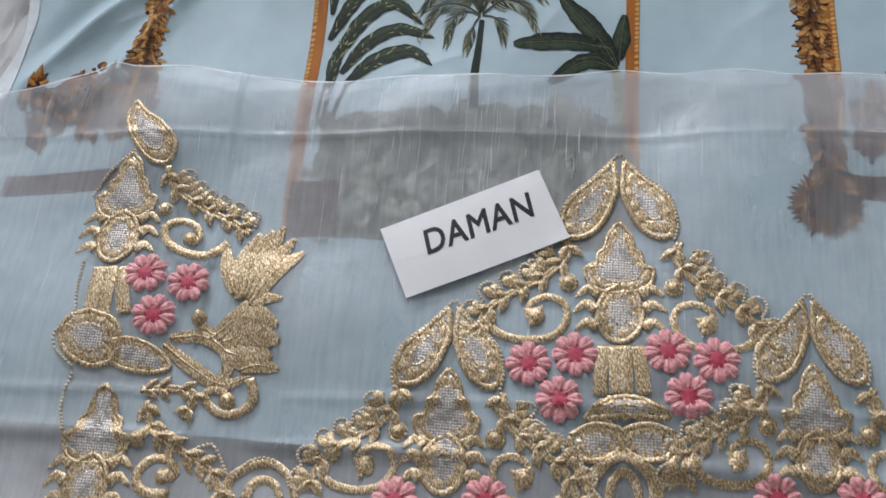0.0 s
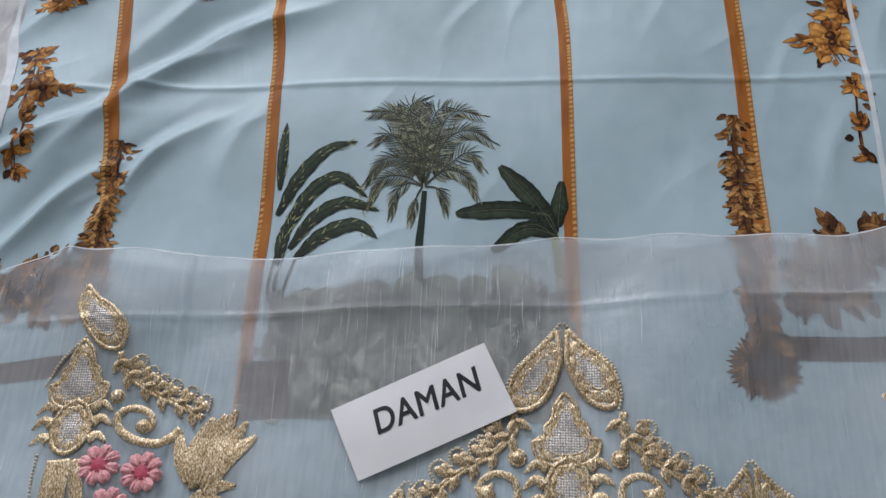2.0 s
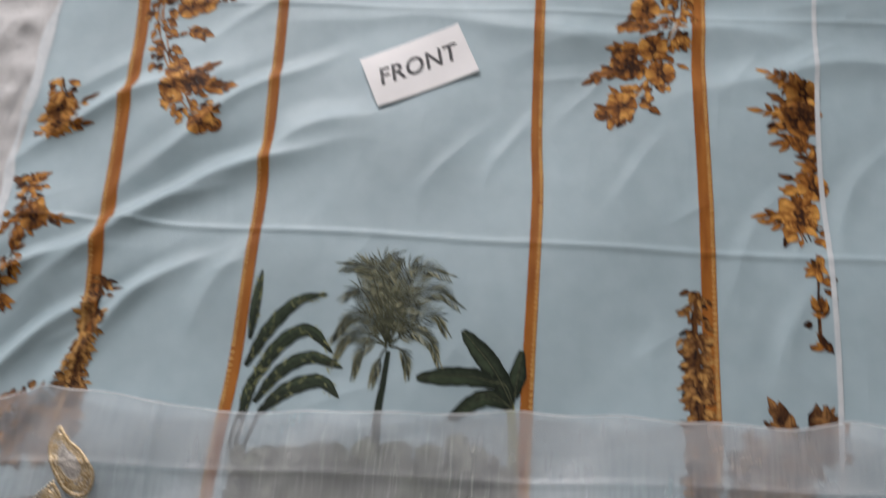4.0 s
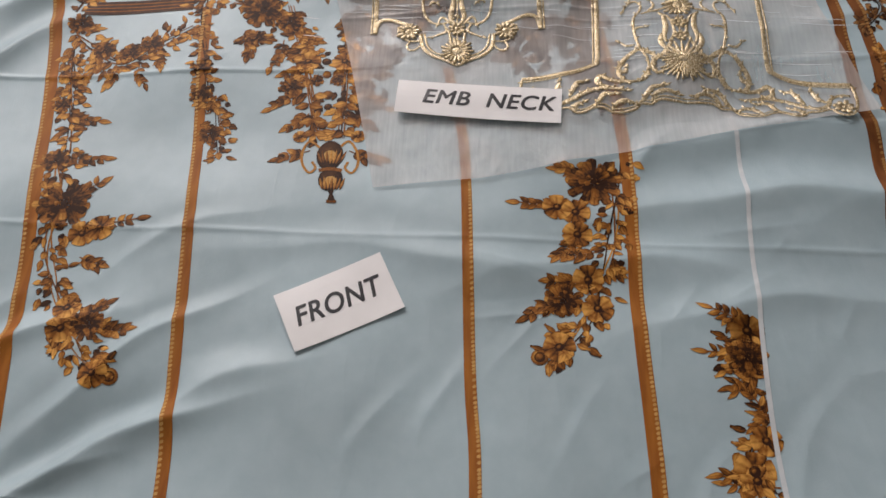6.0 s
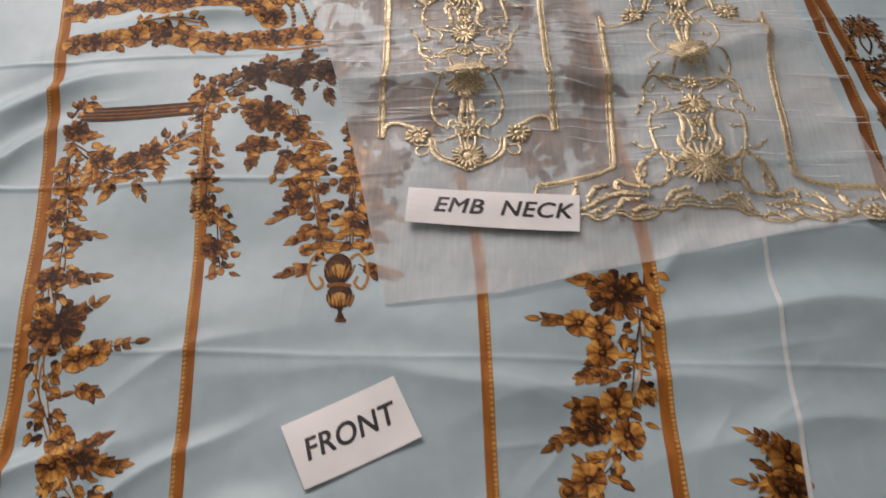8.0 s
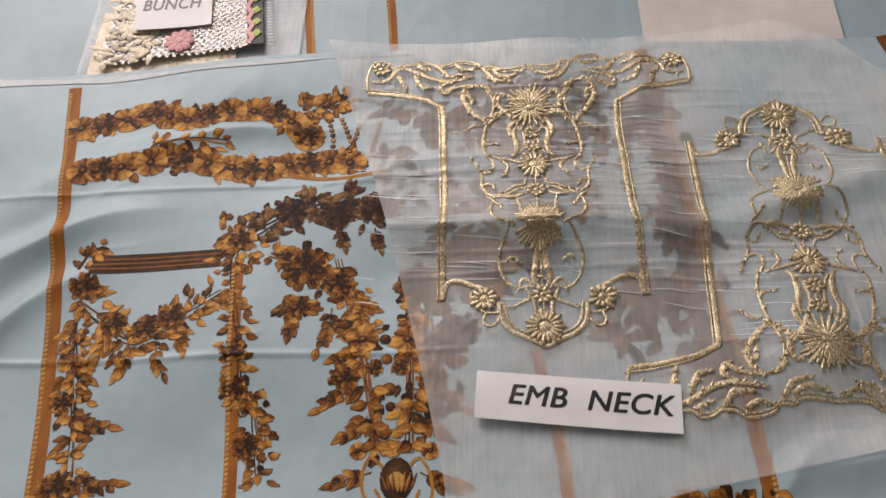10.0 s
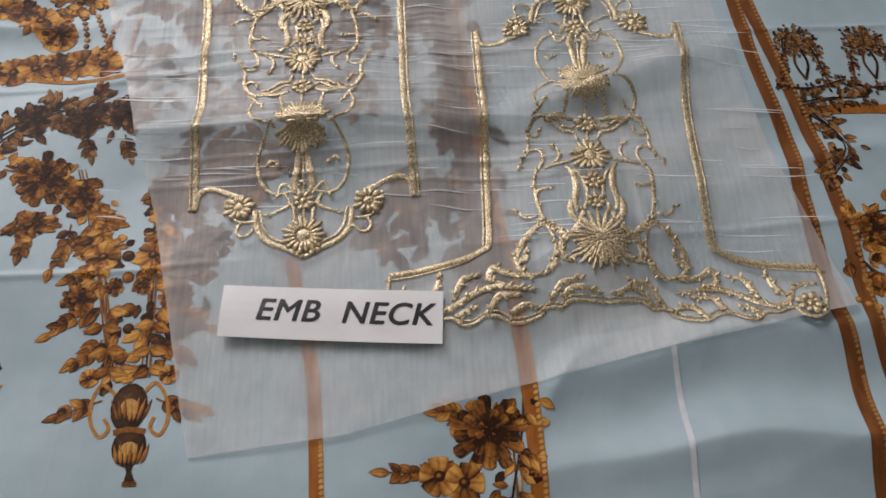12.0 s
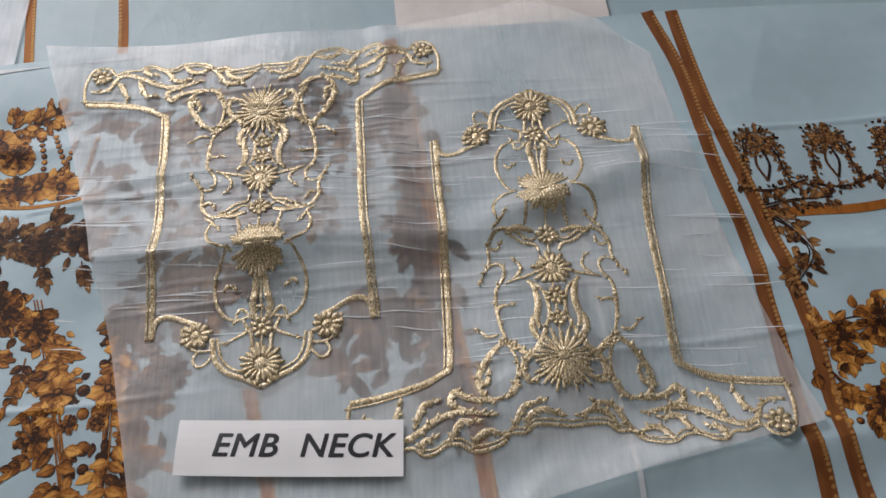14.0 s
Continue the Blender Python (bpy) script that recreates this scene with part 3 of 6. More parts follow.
tagged(hem_fold, "turned-over double layer of the organza")
# a glint along the top edge, painted as a thin white strip
rim_line = [(x, float(sheet_top(x)) - 0.001 + 0.0012 * math.sin(61 * x)) for x in np.linspace(-0.6, 0.86, 240)]
put("edge_glint", Shape(sheer_z, 0.0026).strip(rim_line, lambda t: 0.0009 + 0.0006 * math.sin(57 * t) ** 2), M_WHITE, sheer, "thin white strip painted as the glint on the organza's edge")
ORG_BOTTOM = along([(0.012, 1.085), (0.142, 1.098), (0.297, 1.136), (0.454, 1.169), (0.620, 1.199), (0.620, 1.208)])
ORG_TOP = along([(-0.164, 1.742), (-0.017, 1.735), (0.159, 1.735), (0.255, 1.737), (0.416, 1.762), (0.501, 1.723), (0.552, 1.670)])


def neck_plan(s, t):
    (bx, by), (tx, ty) = ORG_BOTTOM(s), ORG_TOP(s)
    return bx + (tx - bx) * t + 0.012 * np.sin(3.14 * t) * (1 - 2 * s), by + (ty - by) * t


necks = sheet("neck_organza", 330, 330, neck_plan, neck_z, M_ORGN, label="sheer organza piece with two gold embroidered neck panels", category="organza")


# ---- word cards ----
def card(name, word, a, b, d, box, label, shear, zf, bow=0.0):
    """A paper card from its upper left, upper right and lower left corners; box: the word's left, right, top and bottom in it."""
    a, b, d = (np.array(q, float) for q in (a, b, d))
    u, w = b - a, d - a
    q = np.array([[a + u * s + w * t for s in np.linspace(0, 1, 13)] for t in np.linspace(0, 1, 7)])
    top = float(np.max(zf(q[..., 0], q[..., 1]))) + 0.001

    def lift(s, t):
        return top + bow * (2 * s - 1) ** 2 + 0.0015 * math.sin(3 * t + 2 * s)

    vs, fs = [], []
    for low in (0, 1):
        for t in np.linspace(0, 1, 7):
            for s in np.linspace(0, 1, 13):
                x, y = a + u * s + w * t
                vs.append((x, y, lift(s, t) - 0.0005 * low))
    for r in range(6):
        for c in range(12):
            k = r * 13 + c
            fs += [(k, k + 13, k + 14, k + 1), (k + 91, k + 92, k + 105, k + 104)]
    rim = [c for c in range(13)] + [13 * r + 12 for r in range(1, 7)] + [78 + c for c in range(11, -1, -1)] + [13 * r for r in range(5, 0, -1)]
    fs += [(i, j, j + 91, i + 91) for i, j in zip(rim, rim[1:] + rim[:1])]
    me = bpy.data.meshes.new(name)
    me.from_pydata(vs, [], fs)
    me.materials.append(M_PAPER)
    ob = tagged(new(name, me), label, "card", "word cards on the cloth")
    curve = bpy.data.curves.new("word", "FONT")
    curve.body, curve.shear, curve.resolution_u, curve.space_character = word, shear, 6, 1.06
    tmp = new("word_curve", curve)
    bpy.context.view_layer.update()
    txt = bpy.data.meshes.new_from_object(tmp.evaluated_get(bpy.context.evaluated_depsgraph_get()))
    bpy.data.objects.remove(tmp)
    co = np.array([v.co[:] for v in txt.vertices])
    lo, hi = co.min(0), co.max(0)
    loops = [tuple(p.vertices) for p in txt.polygons]
    vs, fs = [], []
    for k, (dx, dy) in enumerate(((-0.022, 0), (0.022, 0), (-0.008, -0.014), (0.008, 0.014), (0.008, -0.014), (-0.008, 0.014))):
        for q in co:
            s = box[0] + (box[1] - box[0]) * (q[0] + dx - lo[0]) / (hi[0] - lo[0])
            t = box[3] + (box[2] - box[3]) * (q[1] + dy - lo[1]) / (hi[1] - lo[1])
            x, y = a + u * s + w * t
            vs.append((x, y, lift(s, t) + 0.0002 + 0.00004 * k))
        fs += [tuple(i + k * len(co) for i in f) for f in loops]
    txt = bpy.data.meshes.new("printed_word")
    txt.from_pydata(vs, [], fs)
    txt.materials.append(M_INK)
    put("printed_word", txt, M_INK, ob, "bold black printed capitals")
    return ob


card("word_card", "DAMAN", *[(-0.072, 0.341), (0.062, 0.405), (-0.042, 0.279)], (0.21, 0.885, 0.24, 0.56), "white paper card printed DAMAN lying on the organza hem", 0.18, sheer_z, 0.001)
card("word_card", "FRONT", *[(-0.087, 0.937), (0.027, 0.994), (-0.055, 0.869)], (0.11, 0.90, 0.33, 0.65), "white paper card printed FRONT lying on the blue cloth", 0.22, cloth_z, 0.002)
card("word_card", "EMB  NECK", *[(0.034, 1.248), (0.239, 1.231), (0.031, 1.196)], (0.165, 0.965, 0.25, 0.66), "white paper card printed EMB NECK at the neck panels", 0.22, neck_z, 0.002)

# ---- embroidery on the hem organza ----
def leafy_chain(shape, pts, n, ln, wd, both=True, h=0.0006):
    """A stitched double stem with plump leaves set along it in turn."""
    path = smooth(pts, 0.004)
    p, s = sides(path)
    for off in (-0.0014, 0.0014):
        shape.cord(list(p + s * off), 0.0019)
    for k in range(n):
        i = int((k + 0.5) / n * (len(p) - 1))
        d = math.degrees(math.atan2(-s[i][0], s[i][1]))
        for side in ((1, -1) if both else (1 if k % 2 else -1,)):
            a = d + side * (50 + 9 * (k % 2))
            shape.leaf(p[i][0], p[i][1], a, ln, wd, h, bend=-0.2 * side, puff=0.0018)
            shape.leaf(p[i][0], p[i][1], a, ln * 0.62, wd * 0.4, h + 0.0014, bend=-0.2 * side, puff=0.0010)


def beads(shape, pts, r=0.0017, step=0.0031):
    for q in smooth(pts, step):
        shape.disc(q[0], q[1], r, h=0.0, dome=r * 1.0, n=6)


def scallops(shape, buds, pts, n, near=0.0075, rise=0.0125):
    """A beaded cord in round arches along the outer side of a chain, a plump bud under each."""
    p, s = sides(smooth(pts, 0.003))
    if (s[:, 1]).mean() < 0:
        s = -s
    t = np.linspace(0, n, len(p))
    arch = smooth([q + d * (near + rise * math.sqrt(abs(math.sin(math.pi * k)))) for q, d, k in zip(p, s, t)], 0.0015)
    gap = np.r_[0, np.cumsum(np.linalg.norm(np.diff(np.array(arch), axis=0), axis=1))]
    a = np.array(arch)
    for g in np.arange(0, gap[-1], 0.0030):
        shape.disc(np.interp(g, gap, a[:, 0]), np.interp(g, gap, a[:, 1]), 0.0017, dome=0.0017, n=6)
    for j in range(n):
        i = int((j + 0.5) / n * (len(p) - 1))
        d = math.degrees(math.atan2(s[i][1], s[i][0]))
        c = p[i] + s[i] * 0.002
        for turn, ln in ((-22, 0.0135), (16, 0.0145)):
            buds.leaf(c[0], c[1], d + turn, ln, 0.0085, 0.0004, puff=0.002, tip=0.5)


def closed(pts, step=0.004):
    q = smooth(list(pts) + [pts[0]], step)
    return q


def pink_flower(x, y, r, turn=0.0):
    """Eight fat stitched petals round a rose heart."""
    f = Shape(sheer_z, 0.0012)
    base = None
    for k in range(8):
        g = Shape(sheer_z, 0.0012)
        a = turn + 45 * k
        c, s = math.cos(radians(a)), math.sin(radians(a))
        for side in (-1, 1):
            b_ = a + 6.0 * side
            g.disc(x + 0.68 * r * math.cos(radians(b_)), y + 0.68 * r * math.sin(radians(b_)), r * 0.36, r * 0.23, 0.0002 * side, 0.0026, b_, 9)
        for side in (-1, 1):
            g.leaf(x + 0.3 * r * c, y + 0.3 * r * s, a + 14 * side, r * 0.66, r * 0.09, 0.0024, puff=0.0006, tip=0.5)
        if base is None:
            f.disc(x, y, r * 0.4, h=0.0012, dome=0.001, n=12)
            for j in range(8):
                f.cord([(x + r * 0.12 * math.cos(radians(turn + 45 * j)), y + r * 0.12 * math.sin(radians(turn + 45 * j))),
                        (x + r * 0.5 * math.cos(radians(turn + 45 * j)), y + r * 0.5 * math.sin(radians(turn + 45 * j)))], 0.0011, 2.4)
            base = put("embroidered_flower", f, M_ROSE, sheer, "pink thread flower with eight fat petals and a rose heart")
        put("petal", g, M_PINK, base)
    return base


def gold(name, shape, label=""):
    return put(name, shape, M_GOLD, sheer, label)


def netted(name, outline, parent, r=0.0026, dome=0.0012):
    """A patch of silver netting in a flat gold border with a wavy inner edge."""
    path = closed(outline, 0.003)
    rim = Shape(sheer_z, 0.0012)
    mid = np.mean(outline, 0)
    size = np.mean([np.linalg.norm(np.array(q) - mid) for q in outline])
    r = 1.7 * r
    inset = 1 - 1.15 * r / size
    rim.cord(path, 0.42 * r, 1.6)
    rim.cord([mid + (q - mid) * inset for q in path], lambda t: r * (0.8 + 0.3 * math.sin(2 * math.pi * t * round(size * 420))), 0.55)
    rim.cord([mid + (q - mid) * (inset - 1.0 * r / size) for q in path], 0.3 * r, 1.8)
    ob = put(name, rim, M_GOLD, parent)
    put("netting", Shape(sheer_z, 0.0009).fill(path, 0.0, dome), M_SILVER, ob, "knotted silver netting")
    return ob


def pineapple(at):
    """An oval of netting with claws, and a netted crown over it; at moves it to its place."""
    oval = at([(0.136, 0.304), (0.148, 0.296), (0.154, 0.279), (0.150, 0.262), (0.137, 0.253), (0.123, 0.260), (0.118, 0.277), (0.123, 0.294)])
    fruit = netted("pineapple_motif", oval, sheer, 0.0034)
    tagged(fruit, "gold and silver embroidered pineapple with side leaves")
    for pts in ([(0.119, 0.293), (0.110, 0.299), (0.099, 0.289)], [(0.117, 0.279), (0.108, 0.285), (0.098, 0.275)], [(0.118, 0.264), (0.110, 0.269), (0.100, 0.260)],
                [(0.152, 0.295), (0.161, 0.302), (0.172, 0.294)], [(0.155, 0.282), (0.163, 0.288), (0.174, 0.280)], [(0.155, 0.266), (0.163, 0.272), (0.173, 0.264)]):
        claw = Shape(sheer_z, 0.0012).cord(smooth(at(pts), 0.004), lambda t: 0.0048 * (1 - t) ** 0.7 + 0.0006, 0.8)
        put("side_leaf", claw, M_GOLD, fruit)
    crown = netted("crown", at([(0.133, 0.362), (0.125, 0.350), (0.122, 0.336), (0.117, 0.332), (0.115, 0.319), (0.106, 0.317), (0.111, 0.302), (0.123, 0.296), (0.135, 0.296), (0.148, 0.298), (0.160, 0.305), (0.163, 0.320), (0.155, 0.321), (0.152, 0.334), (0.147, 0.337), (0.143, 0.351)]), fruit)
    return fruit


def peak(at):
    """The pointed part of the hem: two netted petals over a pineapple, leafy chains and scrolls to each side."""
    pineapple(at)
    for outline in ([(0.127, 0.421), (0.119, 0.411), (0.110, 0.400), (0.100, 0.390), (0.092, 0.381), (0.087, 0.370), (0.085, 0.357), (0.088, 0.346), (0.098, 0.345), (0.108, 0.349), (0.116, 0.357), (0.122, 0.367), (0.126, 0.379), (0.130, 0.394)],
                    [(0.137, 0.422), (0.145, 0.412), (0.155, 0.402), (0.165, 0.394), (0.173, 0.385), (0.177, 0.374), (0.179, 0.362), (0.177, 0.351), (0.168, 0.348), (0.159, 0.352), (0.151, 0.359), (0.145, 0.368), (0.140, 0.379), (0.136, 0.394)]):
        o = at(outline)
        p = netted("petal_motif", o, sheer, 0.0038)
        rim = Shape(sheer_z, 0.001)
        m = np.mean(o, 0)
        beads(rim, [m + (np.array(q) - m) * 1.14 for q in o[:8]])
        put("bead_edge", rim, M_SEED, p)
    for flip in (False, True):
        def go(pts):
            pts = at(pts)
            if not flip:
                return pts
            mid = at([(0.136, 0.278)])[0][0]
            return [(2 * mid - x, y) for x, y in pts]
        ch = Shape(sheer_z, 0.001)
        leafy_chain(ch, go([(0.088, 0.344), (0.091, 0.328), (0.073, 0.307), (0.050, 0.293), (0.031, 0.279), (0.022, 0.261), (0.022, 0.246)]), 7, 0.0165, 0.0085)
        obj = gold("leaf_chain", ch, "stitched gold leaf chain")
        be = Shape(sheer_z, 0.001)
        lobes = Shape(sheer_z, 0.001)
        scallops(be, lobes, go([(0.084, 0.333), (0.073, 0.307), (0.050, 0.293), (0.031, 0.279), (0.022, 0.261), (0.022, 0.246)]), 7)
        put("bud", lobes, M_GOLD, obj)
        put("bead_edge", be, M_SEED, obj)
        sc = Shape(sheer_z, 0.001)
        sc.cord(smooth(go([(0.025, 0.268), (0.037, 0.255), (0.060, 0.250), (0.083, 0.255), (0.093, 0.270), (0.089, 0.285), (0.074, 0.289), (0.062, 0.281), (0.062, 0.270), (0.070, 0.265)]), 0.004), lambda t: 0.0036 - 0.0008 * t, 0.7)
        q = go([(0.067, 0.271)])[0]
        sc.disc(q[0], q[1], 0.008, h=0.0, dome=0.003)
        for a in (60, 150, 250):
            sc.leaf(q[0], q[1], a, 0.012, 0.006, 0.001, puff=0.0015)
        gold("scroll", sc, "stitched gold scroll")
        q = go([(0.093, 0.303)])[0]
        kn = Shape(sheer_z, 0.001).disc(q[0], q[1], 0.0062, h=0.0, dome=0.004)
        kn.cord(closed([(q[0] + 0.0068 * math.cos(a), q[1] + 0.0068 * math.sin(a)) for a in np.linspace(0, 5.6, 9)], 0.002), 0.0014)
        gold("knob", kn)


def shifted(dx, dy):
    return lambda pts: [(x + dx, y + dy) for x, y in pts]


O_MID, O_LEFT, O_RIGHT, O_BIRD, O_LOW = [(0.136, 0.278), (0.003, 0.144), (0.289, 0.171), (-0.311, 0.322), (-0.284, 0.103)]
peak(shifted(0, 0))


def scaled(o, k):
    return lambda pts: [(o[0] + (x - O_MID[0]) * k, o[1] + (y - O_MID[1]) * k) for x, y in pts]


TIPS = [(0.132, 0.420), (-0.010, 0.273), (0.280, 0.297)]
peak(scaled(O_LEFT, (TIPS[1][1] - O_LEFT[1]) / (TIPS[0][1] - O_MID[1])))
peak(scaled(O_RIGHT, (TIPS[2][1] - O_RIGHT[1]) / (TIPS[0][1] - O_MID[1])))
for x, y, r in [(*q, 0.0185) for q in [(0.064, 0.230), (0.101, 0.240), (0.090, 0.202), (0.174, 0.247), (0.212, 0.242), (0.190, 0.211), (-0.275, 0.288), (-0.236, 0.283), (-0.259, 0.250), (-0.032, 0.113), (0.038, 0.119), (0.257, 0.139), (0.318, 0.143)]]:
    pink_flower(x, y, r, 40 * x)

# column, dome, bow and arch under the middle pineapple
col = Shape(sheer_z, 0.001)
for pts in ([(0.124, 0.249), (0.122, 0.227), (0.122, 0.207)], [(0.133, 0.249), (0.135, 0.209)], [(0.141, 0.250), (0.142, 0.210)], [(0.150, 0.250), (0.154, 0.229), (0.157, 0.210)]):
    col.cord(smooth(pts, 0.005), 0.0056, 0.4)
gold("column_motif", col, "upright bars of gold stitching")
netted("dome_motif", [(0.111, 0.188), (0.122, 0.201), (0.139, 0.207), (0.159, 0.205), (0.176, 0.193), (0.144, 0.193)], sheer, 0.0034)
for o in ([(0.100, 0.174), (0.118, 0.184), (0.139, 0.181), (0.141, 0.169), (0.123, 0.157), (0.106, 0.159)], [(0.181, 0.181), (0.161, 0.187), (0.142, 0.181), (0.141, 0.169), (0.157, 0.160), (0.177, 0.165)]):
    netted("bow_motif", o, sheer, 0.0036)
arch = Shape(sheer_z, 0.001)
for pts, r in (([(0.116, 0.120), (0.120, 0.145), (0.140, 0.163), (0.163, 0.149), (0.168, 0.125)], 0.005), ([(0.131, 0.122), (0.134, 0.142), (0.142, 0.150), (0.151, 0.144), (0.156, 0.124)], 0.0035),
               ([(0.097, 0.162), (0.111, 0.145), (0.118, 0.125)], 0.004), ([(0.185, 0.169), (0.174, 0.151), (0.167, 0.129)], 0.004), ([(0.101, 0.166), (0.078, 0.176), (0.060, 0.181), (0.039, 0.193)], 0.003),
               ([(0.181, 0.173), (0.204, 0.185), (0.226, 0.196), (0.241, 0.210)], 0.003)):
    arch.cord(smooth(pts, 0.004), r)
gold("arch_motif", arch, "stitched gold arches")


def bird(at):
    """The side piece: a half pineapple stem, a ball, and a plume of long leaves round three flowers."""
    base = netted("petal_motif", at([(-0.325, 0.463), (-0.329, 0.443), (-0.317, 0.420), (-0.297, 0.400), (-0.279, 0.398), (-0.275, 0.418), (-0.293, 0.438), (-0.310, 0.448)]), sheer, 0.003)
    ch = Shape(sheer_z, 0.001)
    leafy_chain(ch, at([(-0.278, 0.394), (-0.270, 0.375), (-0.243, 0.358), (-0.214, 0.346), (-0.191, 0.334)]), 6, 0.0155, 0.0085)
    gold("leaf_chain", ch, "stitched gold leaf chain")
    ch = Shape(sheer_z, 0.001)
    leafy_chain(ch, at([(-0.251, 0.176), (-0.240, 0.153), (-0.212, 0.137), (-0.185, 0.123), (-0.170, 0.100)]), 8, 0.016, 0.008)
    gold("leaf_chain", ch, "stitched gold leaf chain")
    ch = Shape(sheer_z, 0.001)
    leafy_chain(ch, at([(-0.257, 0.185), (-0.233, 0.188), (-0.210, 0.184), (-0.218, 0.164)]), 5, 0.014, 0.007)
    obj = gold("leaf_chain", ch, "stitched gold leaf chain")
    be = Shape(sheer_z, 0.001)
    lobes = Shape(sheer_z, 0.001)
    scallops(be, lobes, at([(-0.272, 0.380), (-0.243, 0.358), (-0.214, 0.346), (-0.191, 0.334)]), 6)
    put("bud", lobes, M_GOLD, obj)
    for pts in ([(-0.314, 0.408), (-0.334, 0.386), (-0.345, 0.362)], [(-0.336, 0.295), (-0.333, 0.266), (-0.328, 0.240), (-0.342, 0.229), (-0.339, 0.214), (-0.321, 0.200)], [(-0.319, 0.193), (-0.323, 0.166), (-0.316, 0.147)],
                [(-0.199, 0.142), (-0.189, 0.145), (-0.181, 0.137), (-0.174, 0.126)], [(-0.168, 0.118), (-0.154, 0.135), (-0.136, 0.137), (-0.117, 0.122)]):
        beads(be, at(pts))
    put("bead_edge", be, M_SEED, obj)
    for pts in ([(-0.210, 0.324), (-0.223, 0.311), (-0.246, 0.311), (-0.265, 0.321), (-0.269, 0.335), (-0.257, 0.342), (-0.242, 0.338), (-0.237, 0.326), (-0.244, 0.321)], [(-0.167, 0.202), (-0.161, 0.187), (-0.169, 0.174), (-0.187, 0.171), (-0.202, 0.182), (-0.198, 0.190), (-0.186, 0.188), (-0.182, 0.180)],
                [(-0.214, 0.101), (-0.236, 0.103), (-0.243, 0.116), (-0.235, 0.129), (-0.220, 0.129), (-0.213, 0.119), (-0.220, 0.113)], [(-0.170, 0.104), (-0.169, 0.118), (-0.154, 0.131), (-0.135, 0.134), (-0.119, 0.123), (-0.112, 0.107)],
                [(-0.153, 0.104), (-0.149, 0.117), (-0.140, 0.121), (-0.130, 0.117), (-0.124, 0.106)]):
        gold("scroll", Shape(sheer_z, 0.001).cord(smooth(at(pts), 0.004), lambda t: 0.0044 - 0.0012 * t), "stitched gold scroll")
    for q in at([(-0.245, 0.325), (-0.183, 0.182), (-0.222, 0.116), (-0.274, 0.352), (-0.250, 0.144), (-0.220, 0.251)]):
        gold("knob", Shape(sheer_z, 0.001).disc(q[0], q[1], 0.007, h=0.0, dome=0.0035))
    plume = None
    for pts, w in (([(-0.187, 0.270), (-0.192, 0.301), (-0.181, 0.335)], 0.016), ([(-0.185, 0.273), (-0.183, 0.304), (-0.170, 0.338)], 0.016), ([(-0.183, 0.273), (-0.175, 0.305), (-0.160, 0.342)], 0.016),
                   ([(-0.180, 0.270), (-0.167, 0.303), (-0.148, 0.331)], 0.015), ([(-0.178, 0.265), (-0.163, 0.295), (-0.138, 0.318)], 0.016), ([(-0.207, 0.233), (-0.186, 0.255), (-0.169, 0.271), (-0.149, 0.273)], 0.014),
                   ([(-0.193, 0.275), (-0.205, 0.300), (-0.210, 0.322)], 0.012), ([(-0.200, 0.233), (-0.176, 0.255), (-0.149, 0.249)], 0.022), ([(-0.197, 0.231), (-0.174, 0.240), (-0.146, 0.235)], 0.024),
                   ([(-0.193, 0.224), (-0.175, 0.220), (-0.151, 0.223)], 0.022), ([(-0.177, 0.208), (-0.164, 0.214), (-0.143, 0.212)], 0.012), ([(-0.242, 0.231), (-0.213, 0.235), (-0.190, 0.222), (-0.189, 0.202), (-0.202, 0.194)], 0.012),
                   ([(-0.246, 0.225), (-0.217, 0.207), (-0.190, 0.195), (-0.167, 0.204)], 0.012), ([(-0.224, 0.252), (-0.206, 0.238), (-0.189, 0.244)], 0.008)):
        blade = Shape(sheer_z, 0.001).cord(smooth(at(pts), 0.005), lambda t, w=w: 0.52 * w * (math.sin(math.pi * min(1, 0.12 + 0.86 * t)) ** 0.7) + 0.0004, 0.3)
        blade.cord(smooth(at(pts), 0.005), lambda t: 0.0016 * (1 - 0.6 * t), 3.0)
        if plume is None:
            plume = gold("plume_motif", blade, "fan of long gold stitched leaves")
        else:
            put("plume_leaf", blade, M_GOLD, plume)
    bar = Shape(sheer_z, 0.001)
    for pts in ([(-0.318, 0.291), (-0.317, 0.267), (-0.316, 0.241)], [(-0.308, 0.292), (-0.305, 0.268), (-0.303, 0.242)], [(-0.297, 0.292), (-0.291, 0.269), (-0.284, 0.248)]):
        bar.cord(smooth(at(pts), 0.005), 0.006, 0.4)
    gold("column_motif", bar, "upright bars of gold stitching")
    netted("ball_motif", at([(-0.316, 0.249), (-0.293, 0.242), (-0.283, 0.225), (-0.287, 0.207), (-0.306, 0.201), (-0.328, 0.211), (-0.338, 0.227), (-0.333, 0.242)]), sheer, 0.0036)
    netted("barrel_motif", at([(-0.296, 0.221), (-0.277, 0.227), (-0.253, 0.221), (-0.237, 0.206), (-0.258, 0.200), (-0.284, 0.204)]), sheer, 0.003)


